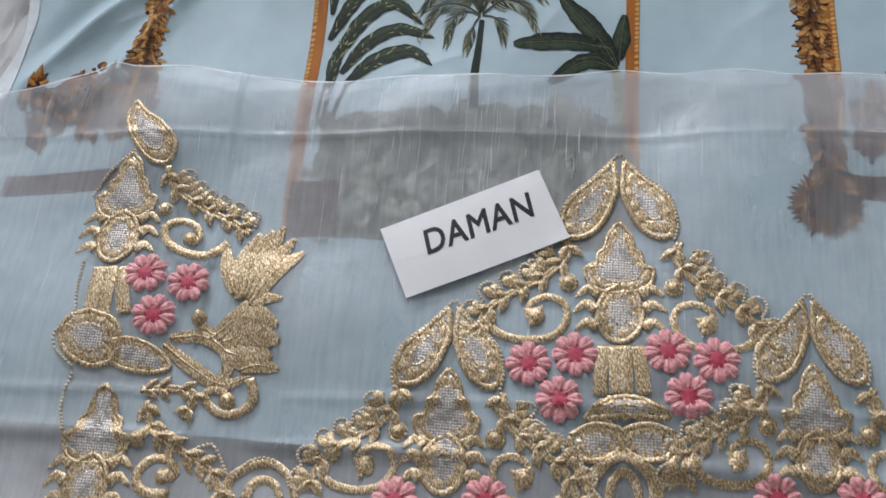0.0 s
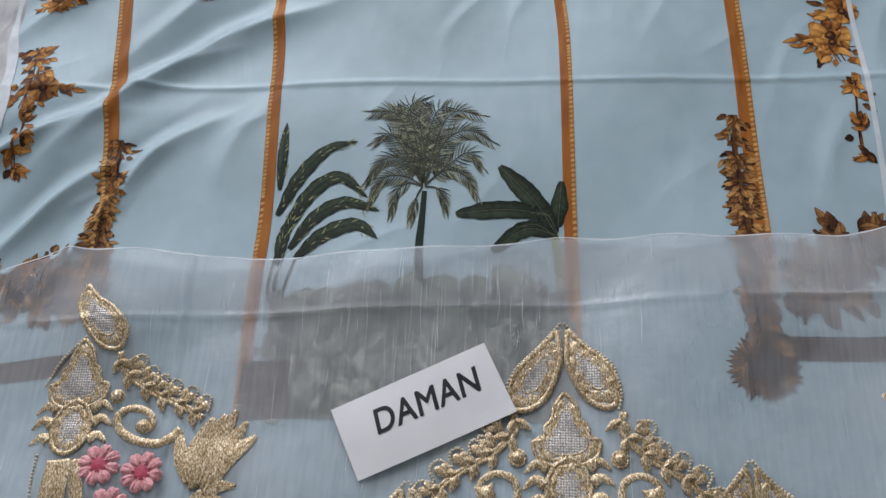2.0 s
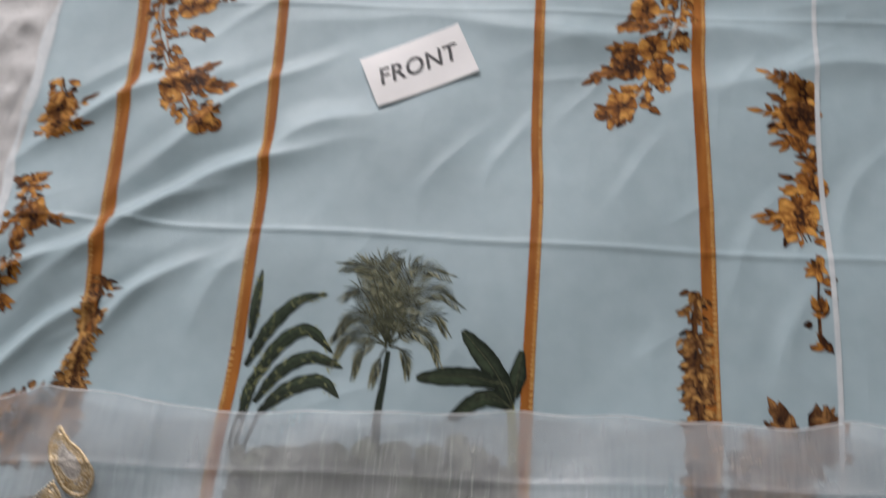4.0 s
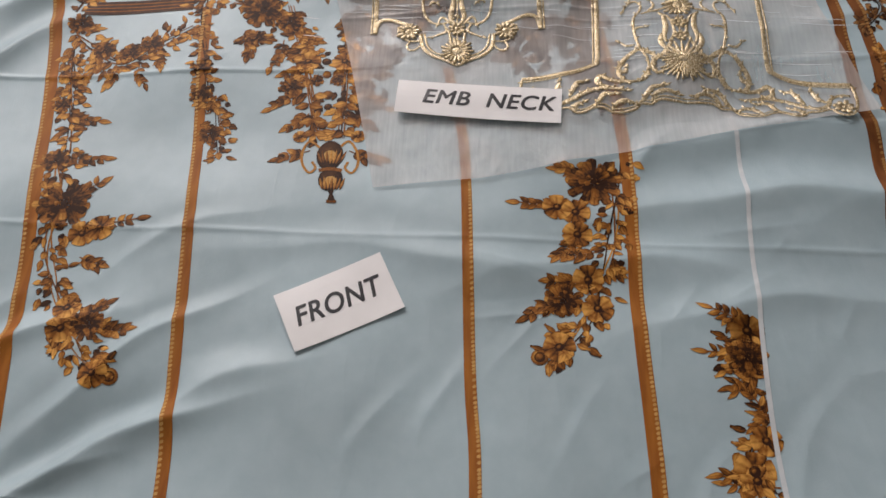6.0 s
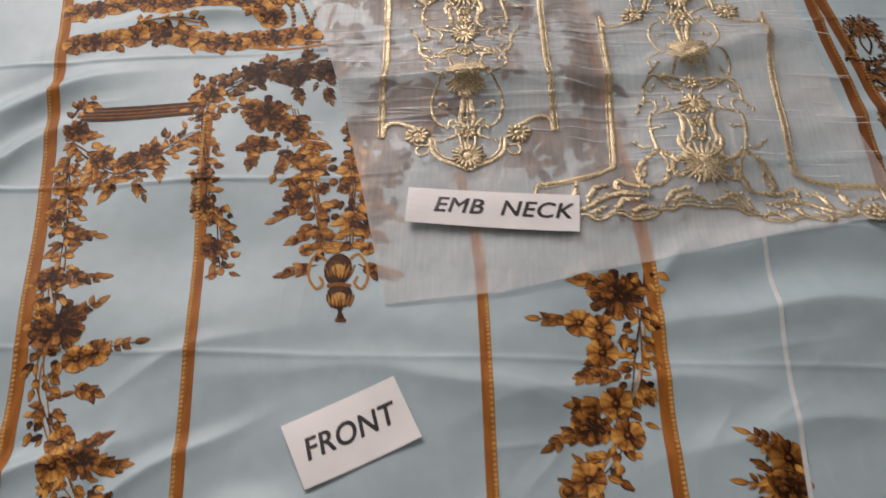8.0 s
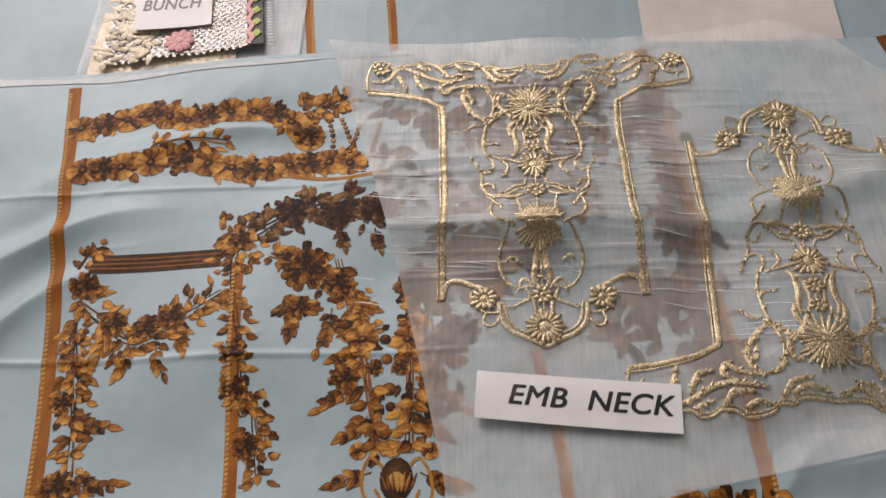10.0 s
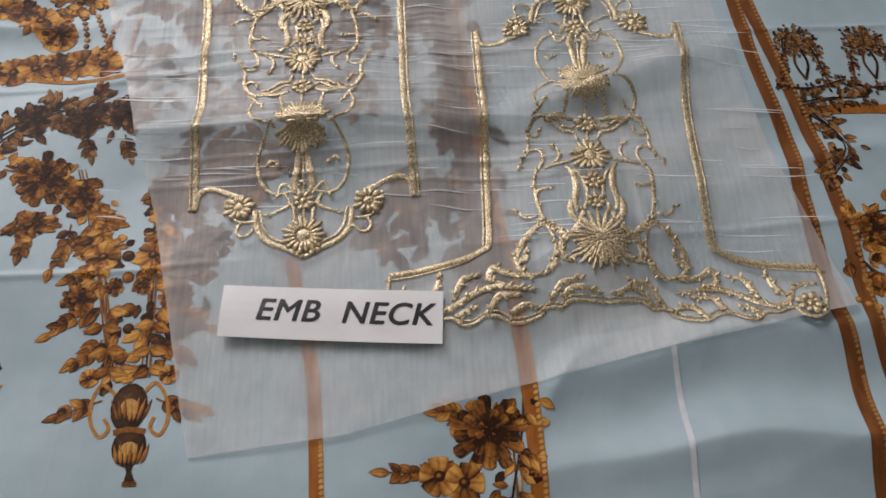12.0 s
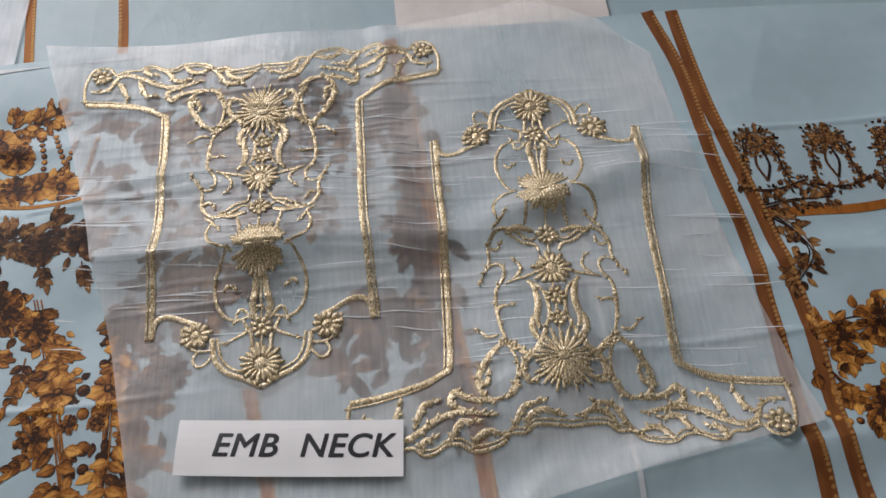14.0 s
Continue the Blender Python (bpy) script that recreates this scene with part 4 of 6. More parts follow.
bird(shifted(0, 0))
pineapple(shifted(O_BIRD[0] - O_MID[0], O_BIRD[1] - O_MID[1]))
pineapple(shifted(O_LOW[0] - O_MID[0], O_LOW[1] - O_MID[1]))
TIP_L, TIP_R = (-0.138, 0.318), (0.400, 0.364)
flipped = lambda pts: [(TIP_L[0] + TIP_R[0] - x, y + TIP_R[1] - TIP_L[1]) for x, y in pts]
bird(flipped)
q = flipped([(-0.311, 0.322)])[0]
pineapple(shifted(q[0] - O_MID[0], q[1] - O_MID[1]))
for q in flipped([(-0.275, 0.288), (-0.236, 0.283), (-0.259, 0.250)]):
    pink_flower(q[0], q[1], 0.0185, 17)


# ---- the two gold neck panels on the second organza ----
def neck_panel(origin, tip, label):
    """One neck panel, drawn from the middle of its head (0, 0) towards its foot; each half mirrors the other."""
    o, e = np.array(origin), np.array(tip)
    v = (e - o) / np.linalg.norm(e - o)
    r = np.array([-v[1], v[0]])

    def at(pts, m=1):
        return [tuple(o + r * x * m + v * y) for x, y in pts]

    def thread(name, lines, radius, note="", high=1.0):
        shape = Shape(neck_z, 0.001)
        for line in lines:
            for m in (1, -1):
                shape.cord(smooth(at(line, m), 0.0035), radius, high)
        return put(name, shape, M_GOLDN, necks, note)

    def barbs(shape, line, m, size, gap=0.005):
        """Small pointed stitches that stand off a scroll on both sides, as on a curled leaf."""
        p, s = sides(smooth(at(line, m), 0.002))
        for k in range(3, len(p) - 2, max(2, int(gap / 0.002))):
            d = math.degrees(math.atan2(-s[k][0], s[k][1]))
            side = 1 if (k // 2) % 2 else -1
            shape.leaf(*p[k], d + side * 42, size, size * 0.5, 0.0005, puff=0.0011, bend=0.25 * side)

    def comma(shape, line, m, size):
        """A rolled leaf end on a scroll."""
        (ax, ay), (bx, by) = at([line[-2], line[-1]], m)
        d = math.degrees(math.atan2(by - ay, bx - ax))
        shape.leaf(bx, by, d, size, size * 0.55, 0.0006, puff=0.0014, bend=0.3 * m)
        shape.leaf(bx, by, d + 70, size * 0.6, size * 0.4, 0.0006, puff=0.0012)

    def fan(shape, x, y, r0, r1, head, spread, n, thick, h=0.0):
        """Rays of stitching from a heart; head and spread in degrees, 90 towards the foot."""
        for k in range(n):
            a = radians(head + spread * ((k + 0.5) / n - 0.5))
            far = r1 * (0.86 + 0.2 * ((k * 7) % 5) / 4)
            line = [(x + q * math.cos(a), y + q * math.sin(a)) for q in (r0, (r0 + far) / 2, far)]
            shape.cord(smooth(at(line), 0.003), lambda t: thick * (0.55 + 0.6 * math.sin(math.pi * (0.1 + 0.75 * t))), 1.5 + h)

    FRAME = [(0.203, 0.024), (0.17, 0.029), (0.14, 0.036), (0.115, 0.049), (0.1075, 0.062), (0.106, 0.15), (0.1055, 0.217), (0.108, 0.262), (0.1095, 0.332)]
    thread("frame_border", [FRAME], 0.0031, label, 0.75)
    thread("frame_thread", [[(x + 0.0052, y - (0.0055 if y < 0.05 else 0)) for x, y in FRAME]], 0.0011, "thin gold outline thread")
    RIM = [(0.203, 0.023), (0.205, 0.002), (0.202, -0.015), (0.197, -0.027), (0.188, -0.032), (0.177, -0.028), (0.172, -0.019), (0.157, -0.024), (0.144, -0.024), (0.137, -0.031), (0.126, -0.03), (0.115, -0.023),
           (0.102, -0.023), (0.093, -0.029), (0.079, -0.029), (0.063, -0.023), (0.056, -0.015), (0.043, -0.015), (0.034, -0.008), (0.017, -0.008), (0.0, -0.01)]
    thread("head_border", [RIM], 0.0019, "wavy gold outline of the head")
    thread("head_border", [[(x * 0.985, y + 0.0048) for x, y in RIM[8:]]], 0.0012, "second line of the wavy head")
    HEAD = [[(0.198, 0.005), (0.187, 0.007), (0.175, 0.001), (0.17, -0.011), (0.157, -0.017), (0.141, -0.011), (0.124, 0.001), (0.106, 0.007), (0.088, 0.006), (0.074, 0.003)], [(0.138, -0.032), (0.136, -0.019), (0.127, -0.016)],
            [(0.144, -0.007), (0.138, 0.009), (0.133, 0.018), (0.125, 0.019)], [(0.169, -0.006), (0.161, 0.004), (0.156, 0.018)], [(0.115, -0.023), (0.107, -0.012), (0.101, -0.002), (0.088, -0.003)],
            [(0.092, -0.028), (0.086, -0.017), (0.075, -0.012), (0.064, -0.016)], [(0.088, 0.006), (0.104, 0.012), (0.11, 0.017), (0.105, 0.029), (0.094, 0.021), (0.077, 0.017), (0.06, 0.018)]]
    MID = [[(0.043, -0.013), (0.037, 0.001), (0.023, 0.006), (0.011, 0.001)], [(0.056, -0.014), (0.049, -0.002), (0.041, 0.01), (0.026, 0.013)], [(0.06, 0.018), (0.073, 0.018), (0.081, 0.027), (0.082, 0.041), (0.075, 0.056), (0.066, 0.069), (0.054, 0.077), (0.047, 0.071)],
           [(0.083, 0.039), (0.075, 0.033), (0.072, 0.042)], [(0.06, 0.018), (0.051, 0.023), (0.044, 0.037)], [(0.022, 0.058), (0.033, 0.061), (0.041, 0.07), (0.051, 0.079)], [(0.022, 0.041), (0.034, 0.033), (0.039, 0.044), (0.036, 0.056), (0.023, 0.069), (0.013, 0.089)]]
    leafy = lambda t: 0.0008 + 0.0026 * math.sin(math.pi * (0.12 + 0.72 * t))
    thread("acanthus_leaf", HEAD, leafy, "curled gold stitched leaves along the head", 0.9)
    thread("acanthus_leaf", MID, leafy, "curled gold stitched leaves at the shoulders", 0.9)
    STEM = [[(0.053, 0.025), (0.045, 0.042), (0.045, 0.059), (0.052, 0.079), (0.057, 0.099), (0.059, 0.122), (0.057, 0.138), (0.049, 0.151), (0.048, 0.161), (0.053, 0.168), (0.062, 0.166), (0.069, 0.155), (0.072, 0.15)], [(0.059, 0.087), (0.069, 0.085), (0.077, 0.093)],
            [(0.059, 0.109), (0.055, 0.118), (0.045, 0.118)], [(0.048, 0.144), (0.037, 0.148), (0.026, 0.15), (0.011, 0.156)], [(0.04, 0.148), (0.032, 0.156), (0.031, 0.164), (0.035, 0.17)], [(0.019, 0.141), (0.011, 0.128), (0.008, 0.105), (0.015, 0.085)]]
    WAIST = [[(0.068, 0.158), (0.062, 0.171), (0.062, 0.187), (0.055, 0.2), (0.043, 0.205), (0.031, 0.201), (0.018, 0.193), (0.011, 0.197)], [(0.062, 0.187), (0.054, 0.183), (0.05, 0.188)], [(0.058, 0.203), (0.051, 0.21), (0.043, 0.22)],
             [(0.049, 0.21), (0.054, 0.225), (0.05, 0.24), (0.041, 0.247), (0.032, 0.25)], [(0.023, 0.209), (0.02, 0.222), (0.02, 0.234)], [(0.01, 0.178), (0.014, 0.188), (0.025, 0.19), (0.036, 0.198)]]
    BALLOON = [[(0.031, 0.249), (0.04, 0.264), (0.046, 0.283), (0.044, 0.303), (0.037, 0.316), (0.026, 0.322), (0.012, 0.319), (0.003, 0.311)], [(0.037, 0.29), (0.033, 0.284), (0.028, 0.287)], [(0.018, 0.322), (0.014, 0.334), (0.023, 0.34), (0.033, 0.345)],
               [(0.016, 0.326), (0.01, 0.339), (0.008, 0.359)], [(0.008, 0.323), (0.018, 0.311), (0.023, 0.313), (0.025, 0.322)]]
    for group, note in ((STEM, "long gold stitched stems"), (WAIST, "gold scrolls at the waist of the panel"), (BALLOON, "thin round gold scrolls")):
        thread("scroll", group, lambda t: 0.0012 + 0.0008 * math.sin(math.pi * t), note)
    thread("acanthus_leaf", [[(0.026, 0.145), (0.021, 0.139), (0.018, 0.119), (0.021, 0.099), (0.018, 0.088)], [(0.004, 0.27), (0.006, 0.294), (0.009, 0.31), (0.004, 0.324)], [(0.044, 0.2), (0.03, 0.206), (0.014, 0.202)], [(0.02, 0.074), (0.026, 0.09), (0.024, 0.104)]],
           lambda t: 0.0010 + 0.0026 * math.sin(math.pi * (0.1 + 0.8 * t)), "fat gold stitched leaves along the middle")
    FOOT = [[(0.11, 0.332), (0.104, 0.312), (0.09, 0.310), (0.073, 0.318), (0.061, 0.323)], [(0.078, 0.323), (0.077, 0.337), (0.069, 0.347), (0.059, 0.352), (0.045, 0.351)], [(0.062, 0.352), (0.066, 0.36), (0.062, 0.368), (0.054, 0.367), (0.048, 0.359)],
            [(0.048, 0.339), (0.045, 0.361), (0.034, 0.376), (0.017, 0.384), (0.008, 0.389), (0, 0.394)], [(0.043, 0.339), (0.039, 0.359), (0.031, 0.371), (0.017, 0.378), (0.009, 0.38)]]
    thread("foot_border", FOOT[:1] + FOOT[3:4], 0.0028, "curved gold foot of the panel", 0.8)
    thread("foot_border", FOOT[1:3] + FOOT[4:], 0.0015, "thin gold lines of the foot")
    sprays = Shape(neck_z, 0.0012)
    for m in (1, -1):
        for line in HEAD + MID:
            barbs(sprays, line, m, 0.0075, 0.010)
            comma(sprays, line, m, 0.009)
        for line in STEM + WAIST + BALLOON:
            comma(sprays, line, m, 0.0075)
        for line in (STEM[0], WAIST[0]):
            barbs(sprays, line, m, 0.006, 0.022)
    put("leaf_spray", sprays, M_GOLDN, necks, "small gold stitched leaf tips")
    # shaggy fans: one in the head, one in the waist with a drooping skirt
    for x, y, parts in ((0, 0.058, ((0.012, 0.036, -90, 130, 12, 0.0016), (0.004, 0.029, -90, 220, 19, 0.0018), (0.003, 0.030, 90, 120, 7, 0.0019), (0.010, 0.025, -90, 330, 21, 0.0014), (0.002, 0.014, -90, 360, 13, 0.0014))),
                        (0, 0.250, ((0.004, 0.029, -90, 176, 19, 0.0021), (0.003, 0.017, -90, 200, 13, 0.0020), (0.004, 0.029, 90, 150, 15, 0.0021), (0.002, 0.015, 90, 190, 9, 0.0021)))):
        fl = Shape(neck_z, 0.0014)
        for k, (r0, r1, head, spread, n, thick) in enumerate(parts):
            fan(fl, x, y, r0, r1, head, spread, n, thick, 0.5 * k)
        c = at([(x, y)])[0]
        fl.disc(*c, 0.006, 0.004, h=0.0016, dome=0.001, n=10)
        put("embroidered_fan", fl, M_GOLDN, necks, "shaggy gold stitched fan of rays")
    for x, y, rad, n in ((0, 0.099, 0.010, 7), (0, 0.124, 0.011, 8), (0, 0.157, 0.021, 16), (0, 0.198, 0.012, 9), (0, 0.331, 0.012, 8), (0, 0.370, 0.022, 18),
                         (0.187, -0.016, 0.013, 8), (-0.187, -0.016, 0.013, 8), (0.064, 0.334, 0.016, 11), (-0.064, 0.334, 0.016, 11)):
        c = at([(x, y)])[0]
        fl = Shape(neck_z, 0.0014)
        fan(fl, x, y, rad * 0.3, rad, 90, 360, n, rad * 1.9 / n, 0.6)
        fl.disc(c[0], c[1], rad * 0.3, h=0.0008, dome=0.0012, n=9)
        put("embroidered_flower", fl, M_GOLDN, necks, "gold stitched daisy with thin rays")
    put("frame_thread", Shape(neck_z, 0.001).cord(smooth(at([(0, 0.075), (0.001, 0.12), (0, 0.2), (0, 0.225)]), 0.004), 0.0012).cord(smooth(at([(0, 0.272), (0, 0.33), (0, 0.372)]), 0.004), 0.0011), M_GOLDN, necks, "thin gold middle thread")


N1, N2 = [(0.098, 1.671), (0.107, 1.279)], [(0.392, 1.224), (0.402, 1.625)]
neck_panel(*N1, "double gold border of the neck panel")
neck_panel(*N2, "double gold border of the neck panel")

# threads drawn tight across the organza by the stitching
pulled = Shape(neck_z, 0.0007)
rp = random.Random(21)
for k in range(120):
    if k < 70:
        y = rp.uniform(1.33, 1.62)
        x = rp.choice((rp.uniform(-0.12, 0.0), rp.uniform(0.19, 0.26), rp.uniform(0.0, 0.16)))
    else:
        y = rp.uniform(1.27, 1.58)
        x = rp.choice((rp.uniform(0.49, 0.55), rp.uniform(0.29, 0.33), rp.uniform(0.36, 0.46)))
    ln = rp.uniform(0.02, 0.09)
    slope = rp.uniform(-0.06, 0.02)
    pulled.strip(smooth([(x, y), (x + ln / 2, y + slope * ln + rp.uniform(-0.002, 0.002)), (x + ln, y + slope * ln * 2)], 0.006), lambda t: 0.0003 + 0.0011 * math.sin(math.pi * t))
put("pulled_thread", pulled, M_WHITE, necks, "fine white threads drawn tight", kind="stuff")
# loose slubs on the hem piece
slubs = Shape(sheer_z, 0.0007)
for k in range(90):
    x = rp.gauss(0.03, 0.07) if k < 60 else rp.uniform(-0.42, 0.4)
    y = rp.uniform(0.40, 0.50) if k < 60 else rp.uniform(0.22, 0.47)
    ln = rp.uniform(0.01, 0.06)
    slubs.strip(smooth([(x, y), (x + rp.uniform(-0.001, 0.001), y - ln / 2), (x + rp.uniform(-0.002, 0.002), y - ln)], 0.006), lambda t: 0.0001 + 0.0003 * math.sin(math.pi * t))
put("slub", slubs, M_WHITE, sheer, "fine white slubs in the weave", kind="stuff")

# ---- printed plants and garlands on the shirt cloth ----
pr = random.Random(11)


def sprig(shape, a, b, pairs=3, ln=0.02, wd=0.009, stem=0.0016):
    """A twig from a to b with leaves in pairs and one at its end."""
    shape = shape.more("twig")
    a, b = np.array(a, float), np.array(b, float)
    d = math.degrees(math.atan2(b[1] - a[1], b[0] - a[0]))
    n = np.array([-(b - a)[1], (b - a)[0]])
    path = smooth([a, (a + b) / 2 + n * pr.uniform(-0.1, 0.1), b], 0.004)
    shape.strip(path, stem, 0.0001)
    pairs += 2
    for k in range(pairs):
        t = 0.2 + 0.7 * k / max(1, pairs)
        q = path[int(t * (len(path) - 1))]
        for side in (1, -1):
            shape.gain = pr.uniform(0.6, 1.15)
            shape.leaf(q[0], q[1], d + side * pr.uniform(30, 64), ln * pr.uniform(0.55, 0.8) * (1.15 - 0.4 * t), wd * pr.uniform(0.6, 0.85), 0.0002 + 0.0001 * k, bend=-0.2 * side)
    shape.gain = 1.0
    shape.leaf(*(path[-1] - (b - a) / np.linalg.norm(b - a) * ln * 0.4), d, ln * 0.85, wd * 0.75, 0.0004)


def rose(shape, x, y, r):
    """A full flower: crowded rings of small petals round a dark bud."""
    shape = shape.more("rose")
    for ring, (q, n) in enumerate(((1.0, 12), (0.84, 11), (0.66, 9), (0.48, 8), (0.30, 6))):
        for k in range(n):
            shape.gain = (1.0, 0.7, 0.9, 0.55, 0.75)[ring] * pr.uniform(0.6, 1.15)
            a = 360 * k / n + pr.uniform(-10, 10) + 17 * ring
            c, s = math.cos(radians(a)), math.sin(radians(a))
            shape.leaf(x + r * q * 0.3 * c, y + r * q * 0.3 * s, a, r * q * pr.uniform(0.6, 0.8), r * q * 4.4 / n, 0.0006 + 0.0009 * ring + 0.00008 * k, tip=0.72)
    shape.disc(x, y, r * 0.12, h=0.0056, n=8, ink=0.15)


def daisy(shape, x, y, r):
    shape = shape.more("blossom")
    shape.gain = 1.3
    for k in range(5):
        a = 72 * k + 2300 * x
        shape.leaf(x + r * 0.1 * math.cos(radians(a)), y + r * 0.1 * math.sin(radians(a)), a, r * 0.92, r * 1.12, 0.0008 + 0.0002 * k, tip=0.8)
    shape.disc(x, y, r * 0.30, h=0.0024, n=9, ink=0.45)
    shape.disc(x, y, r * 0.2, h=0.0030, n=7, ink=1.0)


def swag(shape, pts, count, ln=0.016, wd=0.008, spread=0.012):
    """Leaves along a bundle of thin stems, as in a hanging garland, with gaps between them."""
    path = smooth(pts, 0.004)
    p, s = sides(path)
    for j in range(3):
        ph = pr.uniform(0, 6)
        w = [q + d * spread * 0.3 * math.sin(ph + 2.1 * j + 0.12 * k) for k, (q, d) in enumerate(zip(p, s))]
        shape.strip(w, lambda t: 0.0022 - 0.001 * t, 0.0001, (0.1, 0.35, 0.6)[j])
    count = max(8, int(count * (1.25 if ln < 0.008 else 0.95 if count > 60 else 1.3)))
    for k in range(count):
        i = pr.randrange(len(p))
        off = max(-1.25 * spread, min(1.25 * spread, pr.gauss(0, spread * 0.66)))
        q = p[i] + s[i] * off
        shape.gain = 0.25 + 1.0 * min(1.0, 1.5 * k / count)
        d = math.degrees(math.atan2(-s[i][0], s[i][1])) + (90 if off > 0 else -90) * pr.uniform(0.15, 1.0) + pr.uniform(-25, 25)
        shape.leaf(q[0], q[1], d, ln * pr.uniform(0.55, 1.02), wd * pr.uniform(0.65, 1.15), 0.0002 + 0.0011 * k / count, bend=pr.uniform(-0.25, 0.25), tip=pr.choice((0.0, 0.0, 0.4)))
    shape.gain = 1.0


def printed(name, shape, material, label, parent=None):
    rest = shape.extras
    if not shape.v:
        shape, rest = rest[0][1], rest[1:]
    ob = put(name, shape, material, parent or front, label)
    for kind, one in rest:
        put(kind, one, material, ob)
    return ob


def flat():
    return Shape(cloth_z, 0.0005, 0.06, True)


# hanging spray beside the outer stripe
g = flat()
swag(g, [(-0.409, 1.318), (-0.394, 1.257), (-0.384, 1.200), (-0.370, 1.136)], 110, 0.015, 0.009, 0.011)
swag(g, [(-0.381, 1.136), (-0.364, 1.068), (-0.360, 1.004), (-0.340, 0.951), (-0.319, 0.909), (-0.290, 0.868), (-0.263, 0.842)], 150, 0.016, 0.009, 0.015)
for a, b in zip([(-0.422, 1.277), (-0.394, 1.199), (-0.372, 1.127), (-0.351, 1.059), (-0.330, 1.027), (-0.320, 0.989), (-0.307, 0.909), (-0.278, 0.895), (-0.279, 0.862), (-0.310, 0.875)], [(-0.372, 1.242), (-0.337, 1.190), (-0.317, 1.131), (-0.312, 1.097), (-0.255, 1.042), (-0.290, 0.978), (-0.269, 0.930), (-0.241, 0.897), (-0.254, 0.857), (-0.320, 0.874)]):
    sprig(g, a, b, 3, 0.022, 0.0115)
for x, y, r in ((*(-0.381, 1.125), 0.019), (*(-0.355, 1.061), 0.034), (*(-0.289, 0.902), 0.021), (*(-0.399, 1.218), 0.013)):
    rose(g, x, y, r)
for q in [(-0.304, 1.028), (-0.324, 1.020), (-0.318, 0.923), (-0.317, 0.895), (-0.269, 0.842)]:
    daisy(g, *q, 0.016)
q = (-0.250, 0.839)
g.disc(*q, 0.0095, h=0.0006).disc(*q, 0.006, h=0.0009)
printed("printed_spray", g, M_GOLDP, "printed golden brown spray of leaves and roses")
# its mirror beside the other stripe
g = flat()
swag(g, [(0.301, 1.127), (0.294, 1.054), (0.285, 1.000), (0.271, 0.956), (0.256, 0.914), (0.231, 0.881), (0.210, 0.867)], 150, 0.016, 0.009, 0.015)
for a, b in zip([(0.255, 1.115), (0.240, 1.062), (0.257, 1.023), (0.247, 0.963), (0.227, 0.935), (0.238, 0.901), (0.274, 1.000), (0.282, 0.978)], [(0.225, 1.117), (0.177, 1.065), (0.224, 0.988), (0.213, 0.960), (0.187, 0.914), (0.219, 0.881), (0.224, 0.992), (0.295, 0.971)]):
    sprig(g, a, b, 3, 0.022, 0.0115)
for x, y, r in ((*(0.272, 1.098), 0.034), (*(0.230, 0.936), 0.021)):
    rose(g, x, y, r)
for q in [(0.228, 1.060), (0.249, 1.054), (0.259, 0.963), (0.268, 0.928), (0.250, 1.023), (0.225, 0.881)]:
    daisy(g, *q, 0.017)
q = (0.204, 0.869)
g.disc(*q, 0.0095, h=0.0006).disc(*q, 0.006, h=0.0009)
printed("printed_spray", g, M_GOLDP, "printed golden brown spray of leaves and roses")
# upper continuation under the neck organza
g = flat()
swag(g, [(0.249, 1.613), (0.263, 1.523), (0.264, 1.435), (0.275, 1.341), (0.285, 1.256)], 90, 0.02, 0.011, 0.022)
for q in [(0.261, 1.428), (0.280, 1.262), (0.236, 1.344), (0.242, 1.605)]:
    rose(g, *q, 0.03)
printed("printed_spray", g, M_DARKP, "printed brown leaves seen through organza")

# sprays cut by the white line, right, and by the cut edge, left
def edge_sprigs(pairs, ln, flowers, kind, note):
    for a, b in pairs:
        g = flat()
        sprig(g, a, b, 4 if ln > 0.022 else 3, ln * 1.08, ln * 0.42)
        for x, y, r in flowers:
            if math.hypot((a[0] + b[0]) / 2 - x, (a[1] + b[1]) / 2 - y) < 0.045:
                (rose if r > 0.021 else daisy)(g, x, y, r)
        printed("printed_sprig", g, kind, note)


edge_sprigs(zip([(0.435, 0.906), (0.432, 0.870), (0.432, 0.851), (0.430, 0.802), (0.427, 0.756)], [(0.382, 0.932), (0.371, 0.879), (0.393, 0.837), (0.410, 0.840), (0.371, 0.745)]), 0.022,
            [(*(0.419, 0.873), 0.022), (*(0.423, 0.903), 0.018), (*(0.410, 0.750), 0.02)], M_GOLDP, "printed golden sprig cut by the white line")
edge_sprigs(zip([(0.435, 0.813), (0.432, 0.734), (0.430, 0.681), (0.428, 0.634), (0.427, 0.602)], [(0.413, 0.794), (0.375, 0.738), (0.420, 0.687), (0.420, 0.647), (0.425, 0.603)]), 0.019,
            [(*(0.411, 0.741), 0.016), (*(0.426, 0.782), 0.016)], M_GOLDP, "printed golden sprig cut by the white line")
edge_sprigs(zip([(-0.471, 0.838), (-0.454, 0.822), (-0.464, 0.749), (-0.445, 0.705), (-0.447, 0.660), (-0.442, 0.646), (-0.445, 0.604)], [(-0.418, 0.881), (-0.409, 0.834), (-0.442, 0.762), (-0.393, 0.700), (-0.443, 0.679), (-0.432, 0.630), (-0.433, 0.595)]), 0.02,
            [(*(-0.446, 0.831), 0.017), (*(-0.455, 0.860), 0.017), (*(-0.433, 0.702), 0.017)], M_GOLDP, "printed golden sprig at the cut edge")
edge_sprigs(zip([(-0.440, 0.466), (-0.418, 0.473)], [(-0.437, 0.495), (-0.390, 0.496)]), 0.02, [], M_GOLDP, "printed golden sprig at the cut edge")

